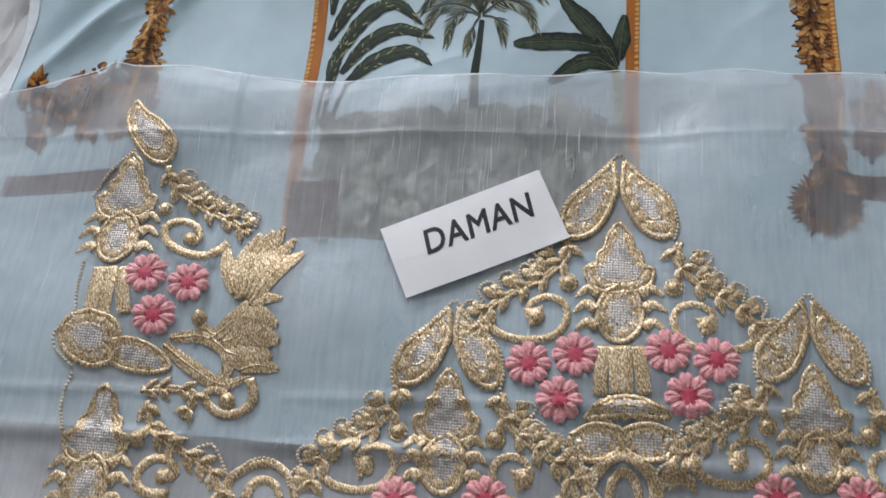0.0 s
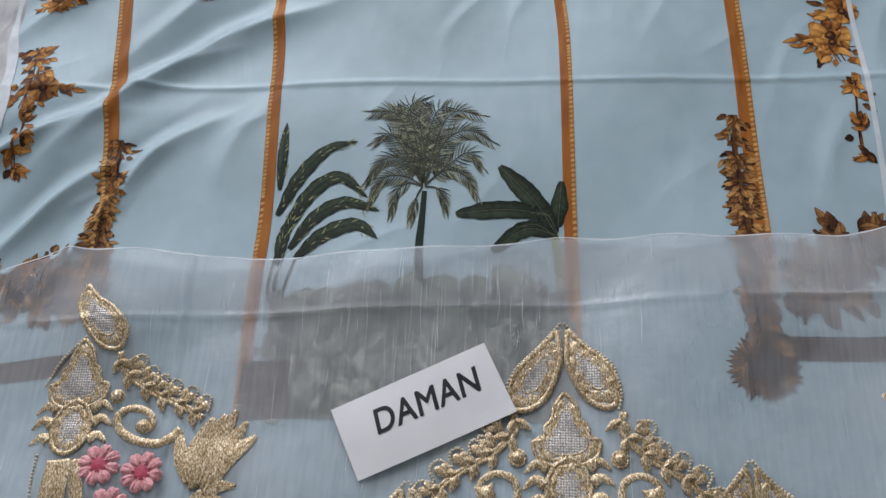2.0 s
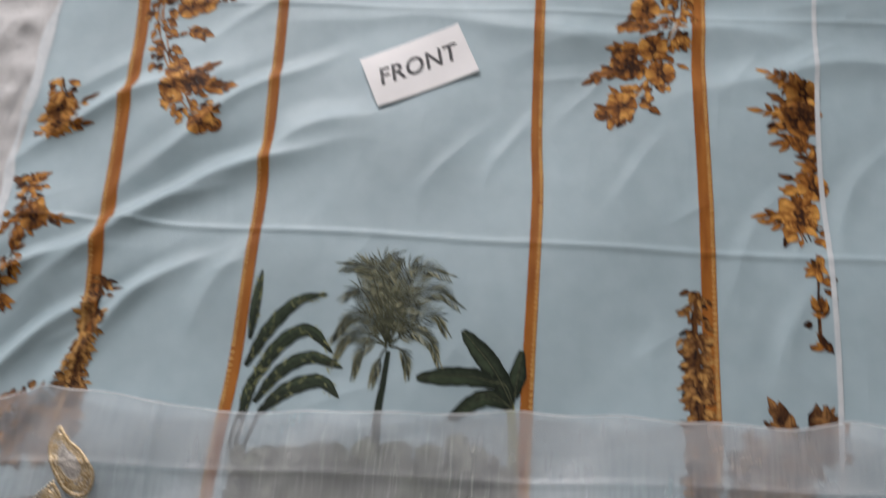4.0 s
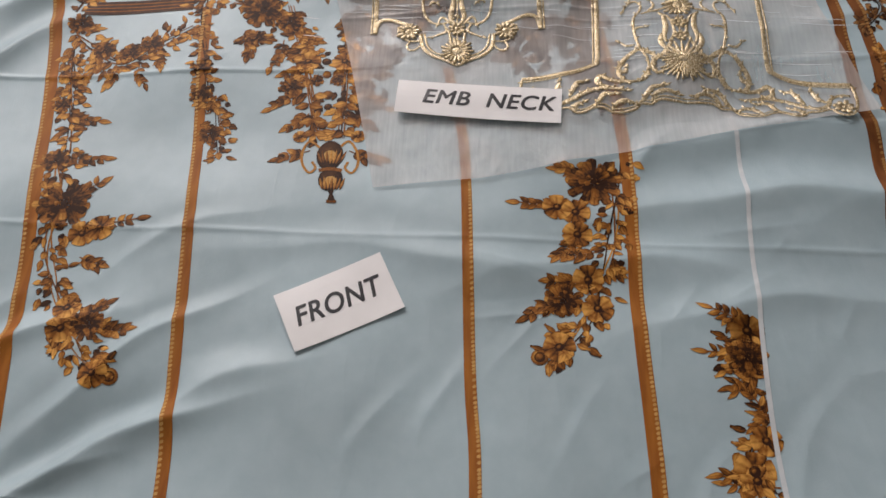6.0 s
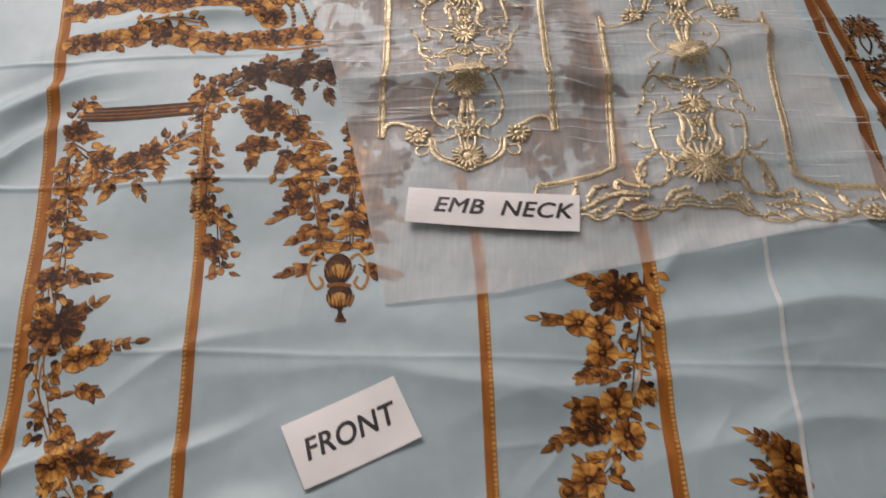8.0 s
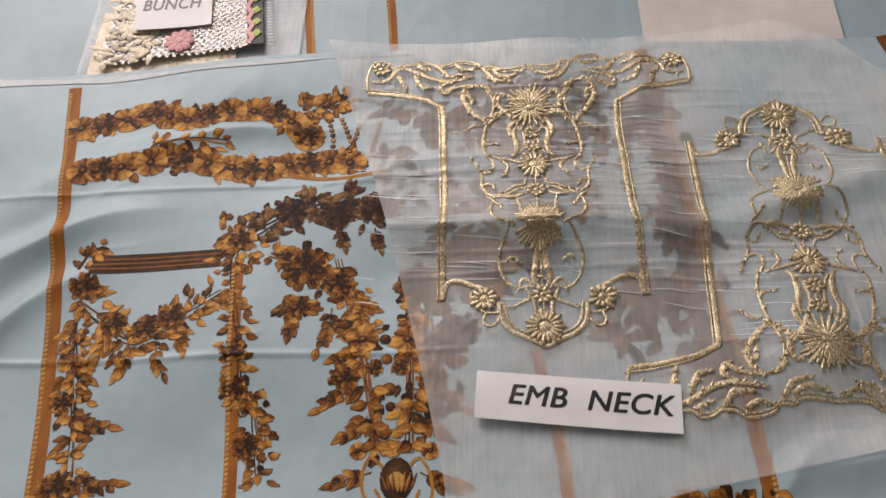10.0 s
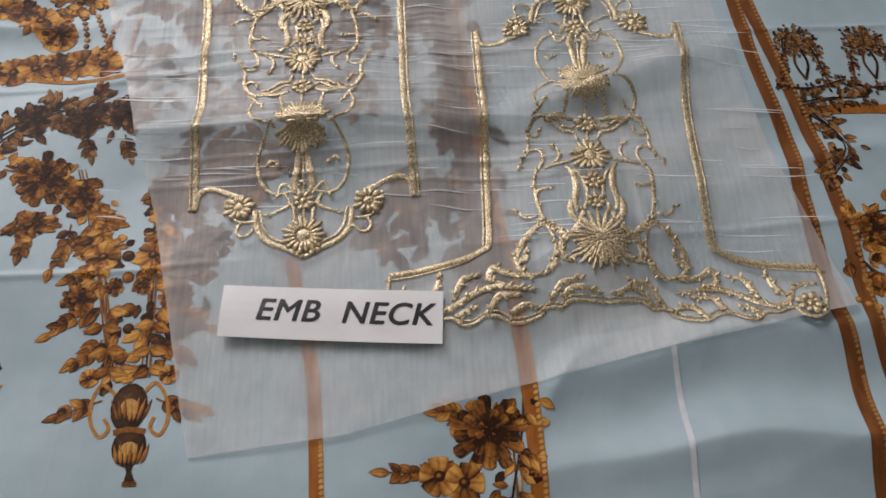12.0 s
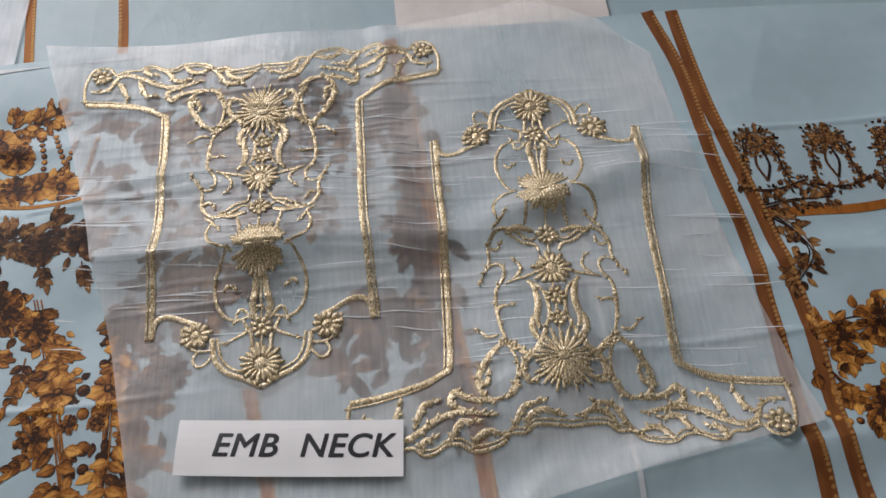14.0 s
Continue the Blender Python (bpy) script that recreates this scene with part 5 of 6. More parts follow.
for run in ([(-0.462, 0.905), (-0.452, 0.865), (-0.456, 0.82)], [(-0.458, 0.765), (-0.448, 0.72), (-0.452, 0.675)], [(-0.447, 0.665), (-0.446, 0.63), (-0.444, 0.60)], [(0.418, 0.915), (0.412, 0.87), (0.410, 0.835)], [(0.418, 0.79), (0.408, 0.75), (0.416, 0.715)], [(0.424, 0.70), (0.421, 0.65), (0.422, 0.605)]):
    g = flat()
    swag(g, run, 34 if run[0][1] > 0.71 else 9, 0.017, 0.0085, 0.012 if run[0][1] > 0.71 else 0.005)
    printed("printed_sprig", g, M_GOLDP, "printed golden leaves along the cut line")

# vines that climb the outer stripes
for pts, foot in (([(0.305, 0.655), (0.302, 0.608), (0.304, 0.564), (0.306, 0.512)], [(0.306, 0.512), (0.307, 0.475), (0.307, 0.431), (0.308, 0.399)]), ([(-0.330, 0.635), (-0.330, 0.594), (-0.331, 0.553), (-0.332, 0.510)], [(-0.332, 0.510), (-0.329, 0.481), (-0.329, 0.444)])):
    g = flat()
    g.strip(smooth(pts, 0.004), lambda t: 0.004 + 0.010 * t + 0.002 * math.sin(41 * t), 0.00005, 0.12)
    swag(g, pts, 100, 0.0135, 0.0058, 0.008)
    swag(g, pts[1:], 60, 0.013, 0.006, 0.009)
    printed("printed_vine", g, M_VINE, "printed vine of small golden brown leaves")
    g = flat()
    g.strip(smooth(foot, 0.006), lambda t: 0.026 + 0.006 * math.sin(23 * t), 0.0, 0.3)
    swag(g, foot, 110, 0.015, 0.009, 0.009)
    swag(g, pts[1:], 46, 0.012, 0.006, 0.007)
    printed("printed_vine", g, M_DARKP, "printed dark foot of the vine")
g = flat()
q = (0.307, 0.388)
for k in range(40):
    g.leaf(*q, 9 * k, 0.034 * pr.uniform(0.85, 1.05), 0.009, 0.0003 + 0.00002 * k)
rose(g, *q, 0.022)
printed("printed_rosette", g, M_DARKP, "printed brown rosette seen through organza")
g = flat()
swag(g, [(0.333, 0.469), (0.359, 0.481), (0.384, 0.498), (0.394, 0.505), (0.430, 0.505)], 85, 0.024, 0.010, 0.018)
for a, b in zip([(0.389, 0.510), (0.405, 0.511)], [(0.374, 0.538), (0.423, 0.533)]):
    sprig(g, a, b, 2, 0.026, 0.012)
swag(g, [(0.329, 0.464), (0.365, 0.465), (0.405, 0.468)], 90, 0.024, 0.011, 0.018)
g.strip(smooth([(0.335, 0.472), (0.372, 0.490), (0.409, 0.502), (0.430, 0.503)], 0.006), lambda t: 0.03 + 0.008 * math.sin(31 * t), 0.0, 0.35)
printed("printed_shrub", g, M_DARKP, "printed brown shrub seen through organza")
g = flat()
swag(g, [(-0.439, 0.443), (-0.406, 0.456), (-0.378, 0.462), (-0.341, 0.444)], 120, 0.02, 0.011, 0.022)
g.strip(smooth([(-0.434, 0.446), (-0.406, 0.454), (-0.378, 0.461), (-0.345, 0.447)], 0.006), lambda t: 0.034 + 0.008 * math.sin(31 * t), 0.0, 0.35)
swag(g, [(-0.381, 0.475), (-0.356, 0.494), (-0.338, 0.456)], 26, 0.018, 0.010, 0.018)
printed("printed_shrub", g, M_DARKP, "printed brown shrub seen through organza")
printed("printed_rail", flat().strip(smooth([(-0.441, 0.370), (-0.380, 0.377), (-0.316, 0.387)], 0.006), 0.021), M_RAIL, "printed dark brown rail")
printed("printed_rail", flat().strip(smooth([(0.321, 0.405), (0.375, 0.405), (0.427, 0.407)], 0.006), 0.022), M_RAIL, "printed dark brown rail")

# hedge between the inner stripes, with a dark post
BY0, BY1 = (-0.015, 0.335)[1], (-0.023, 0.452)[1]
HL, HR = (-0.138, 0.389)[0], (0.139, 0.392)[0]
g = flat()
for r in range(24):
    y = BY0 + (BY1 - BY0) * (r + 0.5) / 24
    g.strip(smooth([(HL, y), (HR, y)], 0.008), (BY1 - BY0) / 23, 0.00001 * (r % 2), 0.38)
for k in range(420):
    x, y = pr.uniform(HL + 0.004, HR - 0.004), pr.uniform(BY0 + 0.004, BY1)
    g.leaf(x, y, 90 + pr.gauss(0, 40), min(pr.uniform(0.012, 0.036), BY1 + 0.01 - y), pr.uniform(0.006, 0.02), 0.0003 + 0.0012 * k / 420, bend=pr.uniform(-0.3, 0.3), tip=pr.choice((0.3, 0.5)))
printed("printed_hedge", g, M_HEDGE, "printed grey-green hedge seen through organza")
for x, y, ln, n in ((-0.122, 0.430, 0.042, 4), (-0.082, 0.436, 0.046, 5), (-0.056, 0.442, 0.052, 3), (-0.030, 0.440, 0.036, 4), (0.0, 0.445, 0.050, 6), (0.022, 0.446, 0.044, 5), (0.052, 0.440, 0.048, 5), (0.088, 0.452, 0.052, 6), (0.110, 0.446, 0.036, 4)):
    g = flat()
    for k in range(n):
        a = 90 + (k - (n - 1) / 2) * 150 / n + pr.uniform(-10, 10)
        g.gain = pr.uniform(0.5, 1.1)
        g.leaf(x + 0.006 * (k - (n - 1) / 2), y - 0.012, a, ln * pr.uniform(0.7, 1.05), ln * pr.uniform(0.42, 0.6), 0.0016 + 0.0001 * k, bend=pr.uniform(-0.2, 0.2), tip=0.5)
    printed("printed_shrub", g, M_SHRUB, "printed grey-green shrub seen through organza")
printed("printed_post", flat().strip(smooth([(-0.141, 0.389), (-0.137, 0.334)], 0.006), 0.05, 0.0022), M_RAIL, "printed dark brown post")

# palm
trunk = flat()
trunk.strip(smooth([(-0.002, 0.458), (-0.004, 0.505), (-0.003, 0.533), (-0.002, 0.568)], 0.004), lambda t: 0.010 - 0.005 * t, 0.0004)
palm = printed("printed_palm", trunk, M_DEEP, "printed palm tree with drooping fronds")
FRONDS = [[(-0.004, 0.577), (-0.023, 0.635), (-0.038, 0.661), (-0.060, 0.662)], [(-0.004, 0.577), (-0.016, 0.638), (-0.022, 0.669), (-0.008, 0.676)], [(-0.002, 0.577), (0.011, 0.640), (0.026, 0.662), (0.049, 0.657)], [(-0.004, 0.577), (-0.023, 0.613), (-0.041, 0.635), (-0.055, 0.627)], [(-0.002, 0.577), (0.017, 0.626), (0.040, 0.638), (0.062, 0.625)], [(-0.004, 0.575), (-0.024, 0.604), (-0.044, 0.605), (-0.062, 0.580)], [(-0.002, 0.575), (0.024, 0.600), (0.040, 0.611), (0.054, 0.595)], [(-0.004, 0.574), (-0.023, 0.585), (-0.044, 0.583), (-0.058, 0.555)]]
FRONDS += [[(-0.002, 0.574), (0.018, 0.591), (0.038, 0.584), (0.050, 0.562)], [(-0.004, 0.573), (-0.017, 0.577), (-0.029, 0.569), (-0.034, 0.544)], [(-0.002, 0.573), (0.010, 0.571), (0.017, 0.561), (0.020, 0.547)], [(-0.004, 0.573), (-0.009, 0.563), (-0.012, 0.550), (-0.014, 0.537)], [(-0.003, 0.577), (-0.002, 0.626), (0.005, 0.660), (0.015, 0.669)], [(-0.003, 0.577), (-0.010, 0.626), (-0.024, 0.655), (-0.042, 0.666)], [(-0.003, 0.577), (-0.005, 0.619), (-0.012, 0.652), (-0.010, 0.670)]]
for line in FRONDS:
    fr = flat()
    path = smooth(line, 0.0030)
    fr.strip(path, lambda t: 0.0020 - 0.0012 * t, 0.0012, 0.3)
    p, s = sides(path)
    long = 0.0125 + 0.06 * np.linalg.norm(np.array(line[-1]) - np.array(line[0]))
    for i in range(4, len(p)):
        t = i / len(p)
        a = math.degrees(math.atan2(-s[i][0], s[i][1]))
        for side in (1, -1):
            droop = 26 * math.sin(radians(-90 - a - side * 50))
            fr.gain = 0.35 + 0.9 * ((i * 5 + (side > 0) * 3) % 7) / 6
            fr.leaf(*p[i], a + side * (60 - 22 * t) + droop, long * (0.45 + 0.65 * math.sin(math.pi * min(1, 0.12 + 0.74 * t))), 0.0014, 0.0006 + 0.0002 * (i % 3), bend=-0.22 * side)
    put("frond", fr, M_PALM, palm)

# spotted leaves
first = None
for pts, w in (([(-0.151, 0.573), (-0.152, 0.617), (-0.152, 0.653)], 0.010), ([(-0.150, 0.544), (-0.132, 0.586), (-0.105, 0.618), (-0.074, 0.627)], 0.0145), ([(-0.142, 0.518), (-0.120, 0.566), (-0.090, 0.586), (-0.059, 0.562)], 0.0155),
               ([(-0.133, 0.506), (-0.112, 0.540), (-0.082, 0.557), (-0.046, 0.547)], 0.0145), ([(-0.126, 0.495), (-0.101, 0.521), (-0.068, 0.532), (-0.045, 0.515)], 0.0165), ([(-0.142, 0.488), (-0.141, 0.518), (-0.133, 0.550)], 0.012)):
    lf = flat()
    path = smooth(pts, 0.005)
    lf.blade(path, lambda t: 1.04 * w * math.sin(math.pi * min(1.0, 0.06 + 0.94 * t)) ** 0.75 * (1 + 0.08 * math.sin(40 * t)) + 0.0006, 0.0004)
    if first is None:
        first = printed("printed_foliage", lf, M_DEEP, "printed dark spotted leaves on long stalks")
        leaf_ob = first
    else:
        leaf_ob = put("leaf", lf, M_DEEP, first)
    sp = flat()
    p, s = sides(path)
    for i in range(2, len(p) - 2):
        for side in (1, -1):
            if pr.random() < 0.5:
                q = p[i] + s[i] * side * w * pr.uniform(0.02, 0.42)
                a = math.degrees(math.atan2(-s[i][0], s[i][1])) + side * pr.uniform(10, 40)
                sp.leaf(*q, a, pr.uniform(0.003, 0.010), pr.uniform(0.0007, 0.0018), h=0.0009)
    put("fleck", sp, M_SPOT, leaf_ob if leaf_ob is first else first)
st = flat()
for pts in ([(-0.143, 0.475), (-0.141, 0.434), (-0.136, 0.357)], [(-0.139, 0.506), (-0.142, 0.458), (-0.136, 0.411)], [(-0.126, 0.494), (-0.133, 0.458), (-0.132, 0.411)], [(-0.142, 0.518), (-0.147, 0.488), (-0.149, 0.457)]):
    st.strip(smooth(pts, 0.006), 0.0032, 0.0003)
put("stalk", st, M_DEEP, first)

# banana plant
ban = None
for pts, w in (([(0.127, 0.522), (0.106, 0.557), (0.072, 0.595)], 0.024), ([(0.120, 0.541), (0.081, 0.547), (0.030, 0.542)], 0.022), ([(0.129, 0.529), (0.131, 0.554), (0.133, 0.578)], 0.018), ([(0.128, 0.520), (0.098, 0.526), (0.066, 0.502)], 0.02),
               ([(0.128, 0.517), (0.109, 0.531), (0.090, 0.528)], 0.011), ([(0.128, 0.523), (0.119, 0.542), (0.103, 0.543)], 0.013)):
    lf = flat()
    path = smooth(pts, 0.005)
    p, s = sides(path)
    n = len(path)
    jag = [pr.uniform(0.78, 1.0) for _ in range(n)]
    lf.blade(path, lambda t: 0.98 * w * math.sin(math.pi * min(1.0, 0.04 + 0.93 * t)) ** 0.6 * jag[int(t * (n - 1))] + 0.0006, 0.0004)
    if ban is None:
        ban = printed("printed_banana_plant", lf, M_DEEP, "printed banana plant with broad green leaves")
    else:
        put("leaf", lf, M_DEEP, ban)
    put("rib", flat().strip(path, 0.0008, 0.001), M_PALM, ban)
st = flat()
for pts in ([(0.127, 0.522), (0.133, 0.487), (0.135, 0.452)], [(0.122, 0.529), (0.127, 0.499), (0.130, 0.458)]):
    st.strip(smooth(pts, 0.006), 0.0045, 0.0003)
put("stalk", st, M_SPOT, ban)

# ---- festoons at the yoke ----
g = flat()
swag(g, [(-0.410, 1.343), (-0.378, 1.315), (-0.335, 1.285), (-0.303, 1.305), (-0.271, 1.331), (-0.250, 1.351)], 130, 0.018, 0.0095, 0.016)
for a, b in zip([(-0.339, 1.272), (-0.310, 1.279), (-0.284, 1.298), (-0.364, 1.305), (-0.406, 1.353)], [(-0.350, 1.244), (-0.294, 1.244), (-0.279, 1.272), (-0.373, 1.266), (-0.378, 1.353)]):
    sprig(g, a, b, 2, 0.018, 0.009)
for q in [(-0.327, 1.305), (-0.408, 1.360), (-0.300, 1.318), (-0.365, 1.312)]:
    rose(g, *q, 0.018)
printed("printed_festoon", g, M_GOLDP, "printed golden festoon of leaves hanging from a bar")
bar = flat()
path = smooth([(-0.408, 1.388), (-0.333, 1.391), (-0.257, 1.395)], 0.006)
bar.strip(path, 0.024)
yoke = printed("printed_bar", bar, M_RAIL, "printed dark fluted bar")
for off in (-0.006, 0.0, 0.006):
    p, s = sides(path)
    put("flute", flat().strip(list(p + s * off), 0.0016, 0.0004), M_STRIPE, yoke)
g = flat()
swag(g, [(-0.419, 1.381), (-0.412, 1.403), (-0.398, 1.412)], 16, 0.014, 0.009, 0.006)
swag(g, [(-0.255, 1.423), (-0.237, 1.430), (-0.243, 1.386)], 60, 0.016, 0.01, 0.018)
swag(g, [(-0.243, 1.386), (-0.232, 1.331), (-0.219, 1.265), (-0.207, 1.204), (-0.200, 1.229), (-0.190, 1.182), (-0.183, 1.133)], 130, 0.015, 0.0085, 0.010)
for q in [(-0.239, 1.419), (-0.225, 1.272), (-0.199, 1.170), (-0.219, 1.231)]:
    rose(g, *q, 0.016)
printed("printed_festoon", g, M_GOLDP, "printed golden garland hanging down the stripe")
g = flat()
swag(g, [(-0.224, 1.427), (-0.195, 1.453), (-0.158, 1.468), (-0.118, 1.467), (-0.072, 1.451)], 150, 0.018, 0.010, 0.017)
for q in [(-0.130, 1.456), (-0.085, 1.463), (-0.183, 1.460)]:
    rose(g, *q, 0.022)
for a, b in zip([(-0.164, 1.468), (-0.119, 1.475), (-0.122, 1.436), (-0.084, 1.436)], [(-0.172, 1.495), (-0.118, 1.505), (-0.116, 1.407), (-0.075, 1.406)]):
    sprig(g, a, b, 2, 0.018, 0.009)
printed("printed_festoon", g, M_DARKP, "printed dark brown garland of roses")
g = flat()
swag(g, [(-0.201, 1.400), (-0.161, 1.385), (-0.122, 1.364), (-0.094, 1.329), (-0.085, 1.290)], 56, 0.016, 0.009, 0.015)
swag(g, [(-0.190, 1.317), (-0.167, 1.323), (-0.150, 1.337)], 20, 0.017, 0.010, 0.012)
for q, r in zip([(-0.161, 1.385), (-0.122, 1.364), (-0.161, 1.330)], (0.032, 0.02, 0.016)):
    rose(g, *q, r)
for a, b in zip([(-0.167, 1.330), (-0.125, 1.330), (-0.116, 1.303), (-0.104, 1.336), (-0.095, 1.343)], [(-0.169, 1.290), (-0.137, 1.271), (-0.091, 1.290), (-0.076, 1.329), (-0.087, 1.277)]):
    sprig(g, a, b, 3, 0.02, 0.012)
printed("printed_festoon", g, M_GOLDP, "printed golden festoon of roses")
# drop with an urn, its right half shows through organza
AX0, AX1 = np.array((-0.066, 1.306)), np.array((-0.035, 1.059))


def drop(x, y):
    """x across in metres, y from the top (0) to the urn's foot (1)."""
    q = AX0 + (AX1 - AX0) * y
    return (q[0] + x, q[1])


g = flat()
for m in (1, -1):
    for off in (-0.003, 0.001, 0.004):  # stems that hang side by side
        g.strip(smooth([drop((0.046 + off) * m, -0.36), drop((0.036 + off) * m, -0.12), drop((0.026 + off) * m, 0.10), drop((0.020 + off) * m, 0.34), drop((0.014 + off) * m, 0.56)], 0.004), 0.0015, 0.0002, 0.3 + 60 * abs(off))
    for k, (x, y) in enumerate(((0.046, -0.30), (0.041, -0.16), (0.034, -0.03), (0.024, 0.36), (0.020, 0.46), (0.018, 0.54))):
        for side in (1, -1):
            g.gain = pr.uniform(0.8, 1.2)
            g.leaf(*drop(x * m, y), -90 + 62 * side + pr.uniform(-14, 14), 0.021 - 0.001 * k, 0.0145 - 0.0006 * k, 0.0008 + 0.0001 * k, bend=0.15 * side, tip=0.3)
    for x, y, turn, ln in ((0.028, 0.17, -30, 0.018), (0.036, 0.2, -75, 0.017), (0.016, 0.16, -120, 0.015), (0.030, 0.3, -60, 0.018), (0.010, 0.28, -100, 0.014), (0.012, 0.4, -80, 0.015)):
        g.gain = pr.uniform(0.55, 1.1)
        g.leaf(*drop(x * m, y), turn if m > 0 else 180 - turn, ln, ln * 0.6, 0.001, tip=0.3)
    for y0, x1, y1 in ((0.10, 0.060, 0.17), (0.30, 0.078, 0.40), (0.42, 0.056, 0.52), (0.66, 0.068, 0.72)):
        sprig(g, drop(0.024 * m, y0), drop(x1 * m, y1), 3, 0.021, 0.0115)
    swag(g, [drop(0.040 * m, -0.2), drop(0.028 * m, 0.05), drop(0.022 * m, 0.3), drop(0.016 * m, 0.58)], 34, 0.019, 0.0115, 0.009)
    daisy(g, *drop(0.024 * m, 0.06), 0.0165)
    rose(g, *drop(0.046 * m, 0.25), 0.0165)
    rose(g, *drop(0.014 * m, 0.2), 0.010)
    daisy(g, *drop(0.036 * m, 0.57), 0.009)
    g.gain = 1.0
    g.strip(smooth([drop(0.012 * m, 0.64), drop(0.024 * m, 0.60), drop(0.033 * m, 0.66), drop(0.034 * m, 0.74), drop(0.026 * m, 0.80), drop(0.018 * m, 0.77), drop(0.022 * m, 0.73)], 0.003), 0.0032, 0.0014, 0.7)
for y, size in ((0.06, 0.0065), (0.16, 0.006), (0.30, 0.0075), (0.38, 0.0055)):
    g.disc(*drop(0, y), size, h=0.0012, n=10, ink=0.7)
urn = printed("printed_drop", g, M_GOLDP, "printed golden drop of leaves ending in an urn")
g = flat()
g.disc(*drop(0, 0.69), 0.0165, 0.023, h=0.0018, ink=0.6).disc(*drop(0, 0.84), 0.015, 0.018, h=0.0018, ink=0.5)
g.strip([drop(0, 0.88), drop(0, 0.93), drop(0, 0.97)], lambda t: 0.011 - 0.007 * math.sin(3 * t), 0.0019)
put("urn", g, M_DARKP, urn, "printed brown urn")
g = flat()
for k in range(-3, 4):
    x0, y0 = drop(0.0034 * k, 0.905)
    g.leaf(x0, y0, 90 - 5 * k, 0.019, 0.0036, 0.0030, tip=0.2)
    x0, y0 = drop(0.0034 * k, 0.745)
    g.leaf(x0, y0, 90 - 7 * k, 0.022, 0.0038, 0.0030, tip=0.2)
g.strip(smooth([drop(-0.014, 0.785), drop(0.0, 0.775), drop(0.014, 0.785)], 0.004), 0.005, 0.0034)
g.strip(smooth([drop(-0.006, 0.972), drop(0.006, 0.972)], 0.004), 0.004, 0.0034)
put("fluting", g, M_GOLDP, urn, "printed gold fluting of the urn")
g = flat()
g.disc(*drop(0, 0.69), 0.008, h=0.0024).disc(*drop(0, 0.845), 0.007, 0.006, h=0.0024)
put("boss", g, M_BEAD, urn, "printed gold boss")
# two rows of garlands over the yoke
for rows_ in (([(-0.469, 1.596), (-0.412, 1.610), (-0.379, 1.621), (-0.334, 1.608), (-0.280, 1.622), (-0.223, 1.618), (-0.184, 1.590), (-0.176, 1.579)], 210), ([(-0.448, 1.524), (-0.401, 1.528), (-0.328, 1.539), (-0.265, 1.529), (-0.218, 1.529), (-0.172, 1.540), (-0.121, 1.538)], 210)):
    g = flat()
    swag(g, rows_[0], 90, 0.02, 0.011, 0.011)
    for k, q in enumerate(smooth(rows_[0], 0.052)):
        (rose if k % 3 == 1 else daisy)(g, *q, 0.02)
    printed("printed_garland", g, M_GOLDP, "printed golden garland of roses across the yoke")
g = flat()
swag(g, [(-0.188, 1.623), (-0.161, 1.632), (-0.126, 1.645)], 50, 0.017, 0.011, 0.014)
swag(g, [(-0.367, 1.561), (-0.320, 1.568), (-0.278, 1.568)], 26, 0.018, 0.01, 0.010)
for pts in ([(-0.155, 1.614), (-0.145, 1.574), (-0.148, 1.540)], [(-0.137, 1.609), (-0.120, 1.565), (-0.103, 1.523)], [(-0.112, 1.599), (-0.123, 1.556), (-0.131, 1.531)], [(-0.088, 1.599), (-0.095, 1.556), (-0.103, 1.523)]):
    for q in smooth(pts, 0.007):
        g.disc(*q, 0.0036, h=0.001, n=7)
g.strip(smooth([(-0.189, 1.516), (-0.135, 1.511), (-0.069, 1.518)], 0.006), 0.006, 0.0008)
printed("printed_garland", g, M_GOLDP, "printed golden chains and leaves")
g = flat()
for a, b, n in (((0.0, 1.66), (0.2, 1.62), 60), ((-0.03, 1.58), (0.22, 1.55), 90), ((-0.01, 1.47), (0.18, 1.47), 40)):
    swag(g, [a, ((a[0] + b[0]) / 2, (a[1] + b[1]) / 2 + 0.01), b], n, 0.02, 0.012, 0.02)
printed("printed_garland", g, M_DARKP, "printed brown leaves seen through organza")

for spots, size in (([(-0.07, 1.604), (-0.04, 1.615), (-0.063, 1.556), (-0.03, 1.57), (-0.075, 1.53), (0.0, 1.60)], 0.036), ([(-0.055, 1.485), (-0.03, 1.50)], 0.026),
                    # the group at y 1.38 to 1.41 is print plus the fold's painted shadow
                    ([(0.0, 1.40), (0.029, 1.384), (0.06, 1.395), (0.02, 1.41), (0.09, 1.40)], 0.036), ([(0.10, 1.52), (0.123, 1.531), (0.06, 1.54), (0.15, 1.555)], 0.032), ([(0.057, 1.617), (0.09, 1.60), (0.14, 1.61), (0.19, 1.60)], 0.034),
                    ([(0.204, 1.363), (0.19, 1.296), (0.215, 1.33), (0.18, 1.31), (0.22, 1.29)], 0.032), ([(0.0, 1.219), (-0.01, 1.25), (-0.012, 1.20)], 0.026)):
    g = flat()
    for x, y in spots:
        for k in range(4):
            g.gain = pr.uniform(0.3, 1.1)
            g.leaf(x + pr.gauss(0, size * 0.3), y + pr.gauss(0, size * 0.3), pr.uniform(0, 360), size * pr.uniform(0.6, 1.1), size * pr.uniform(0.3, 0.5), 0.0003 + 0.0002 * k, bend=pr.uniform(-0.2, 0.2), tip=pr.choice((0.0, 0.4)))
    printed("leaf_cluster", g, M_DARKP, "printed brown leaves seen through organza")
g = flat()
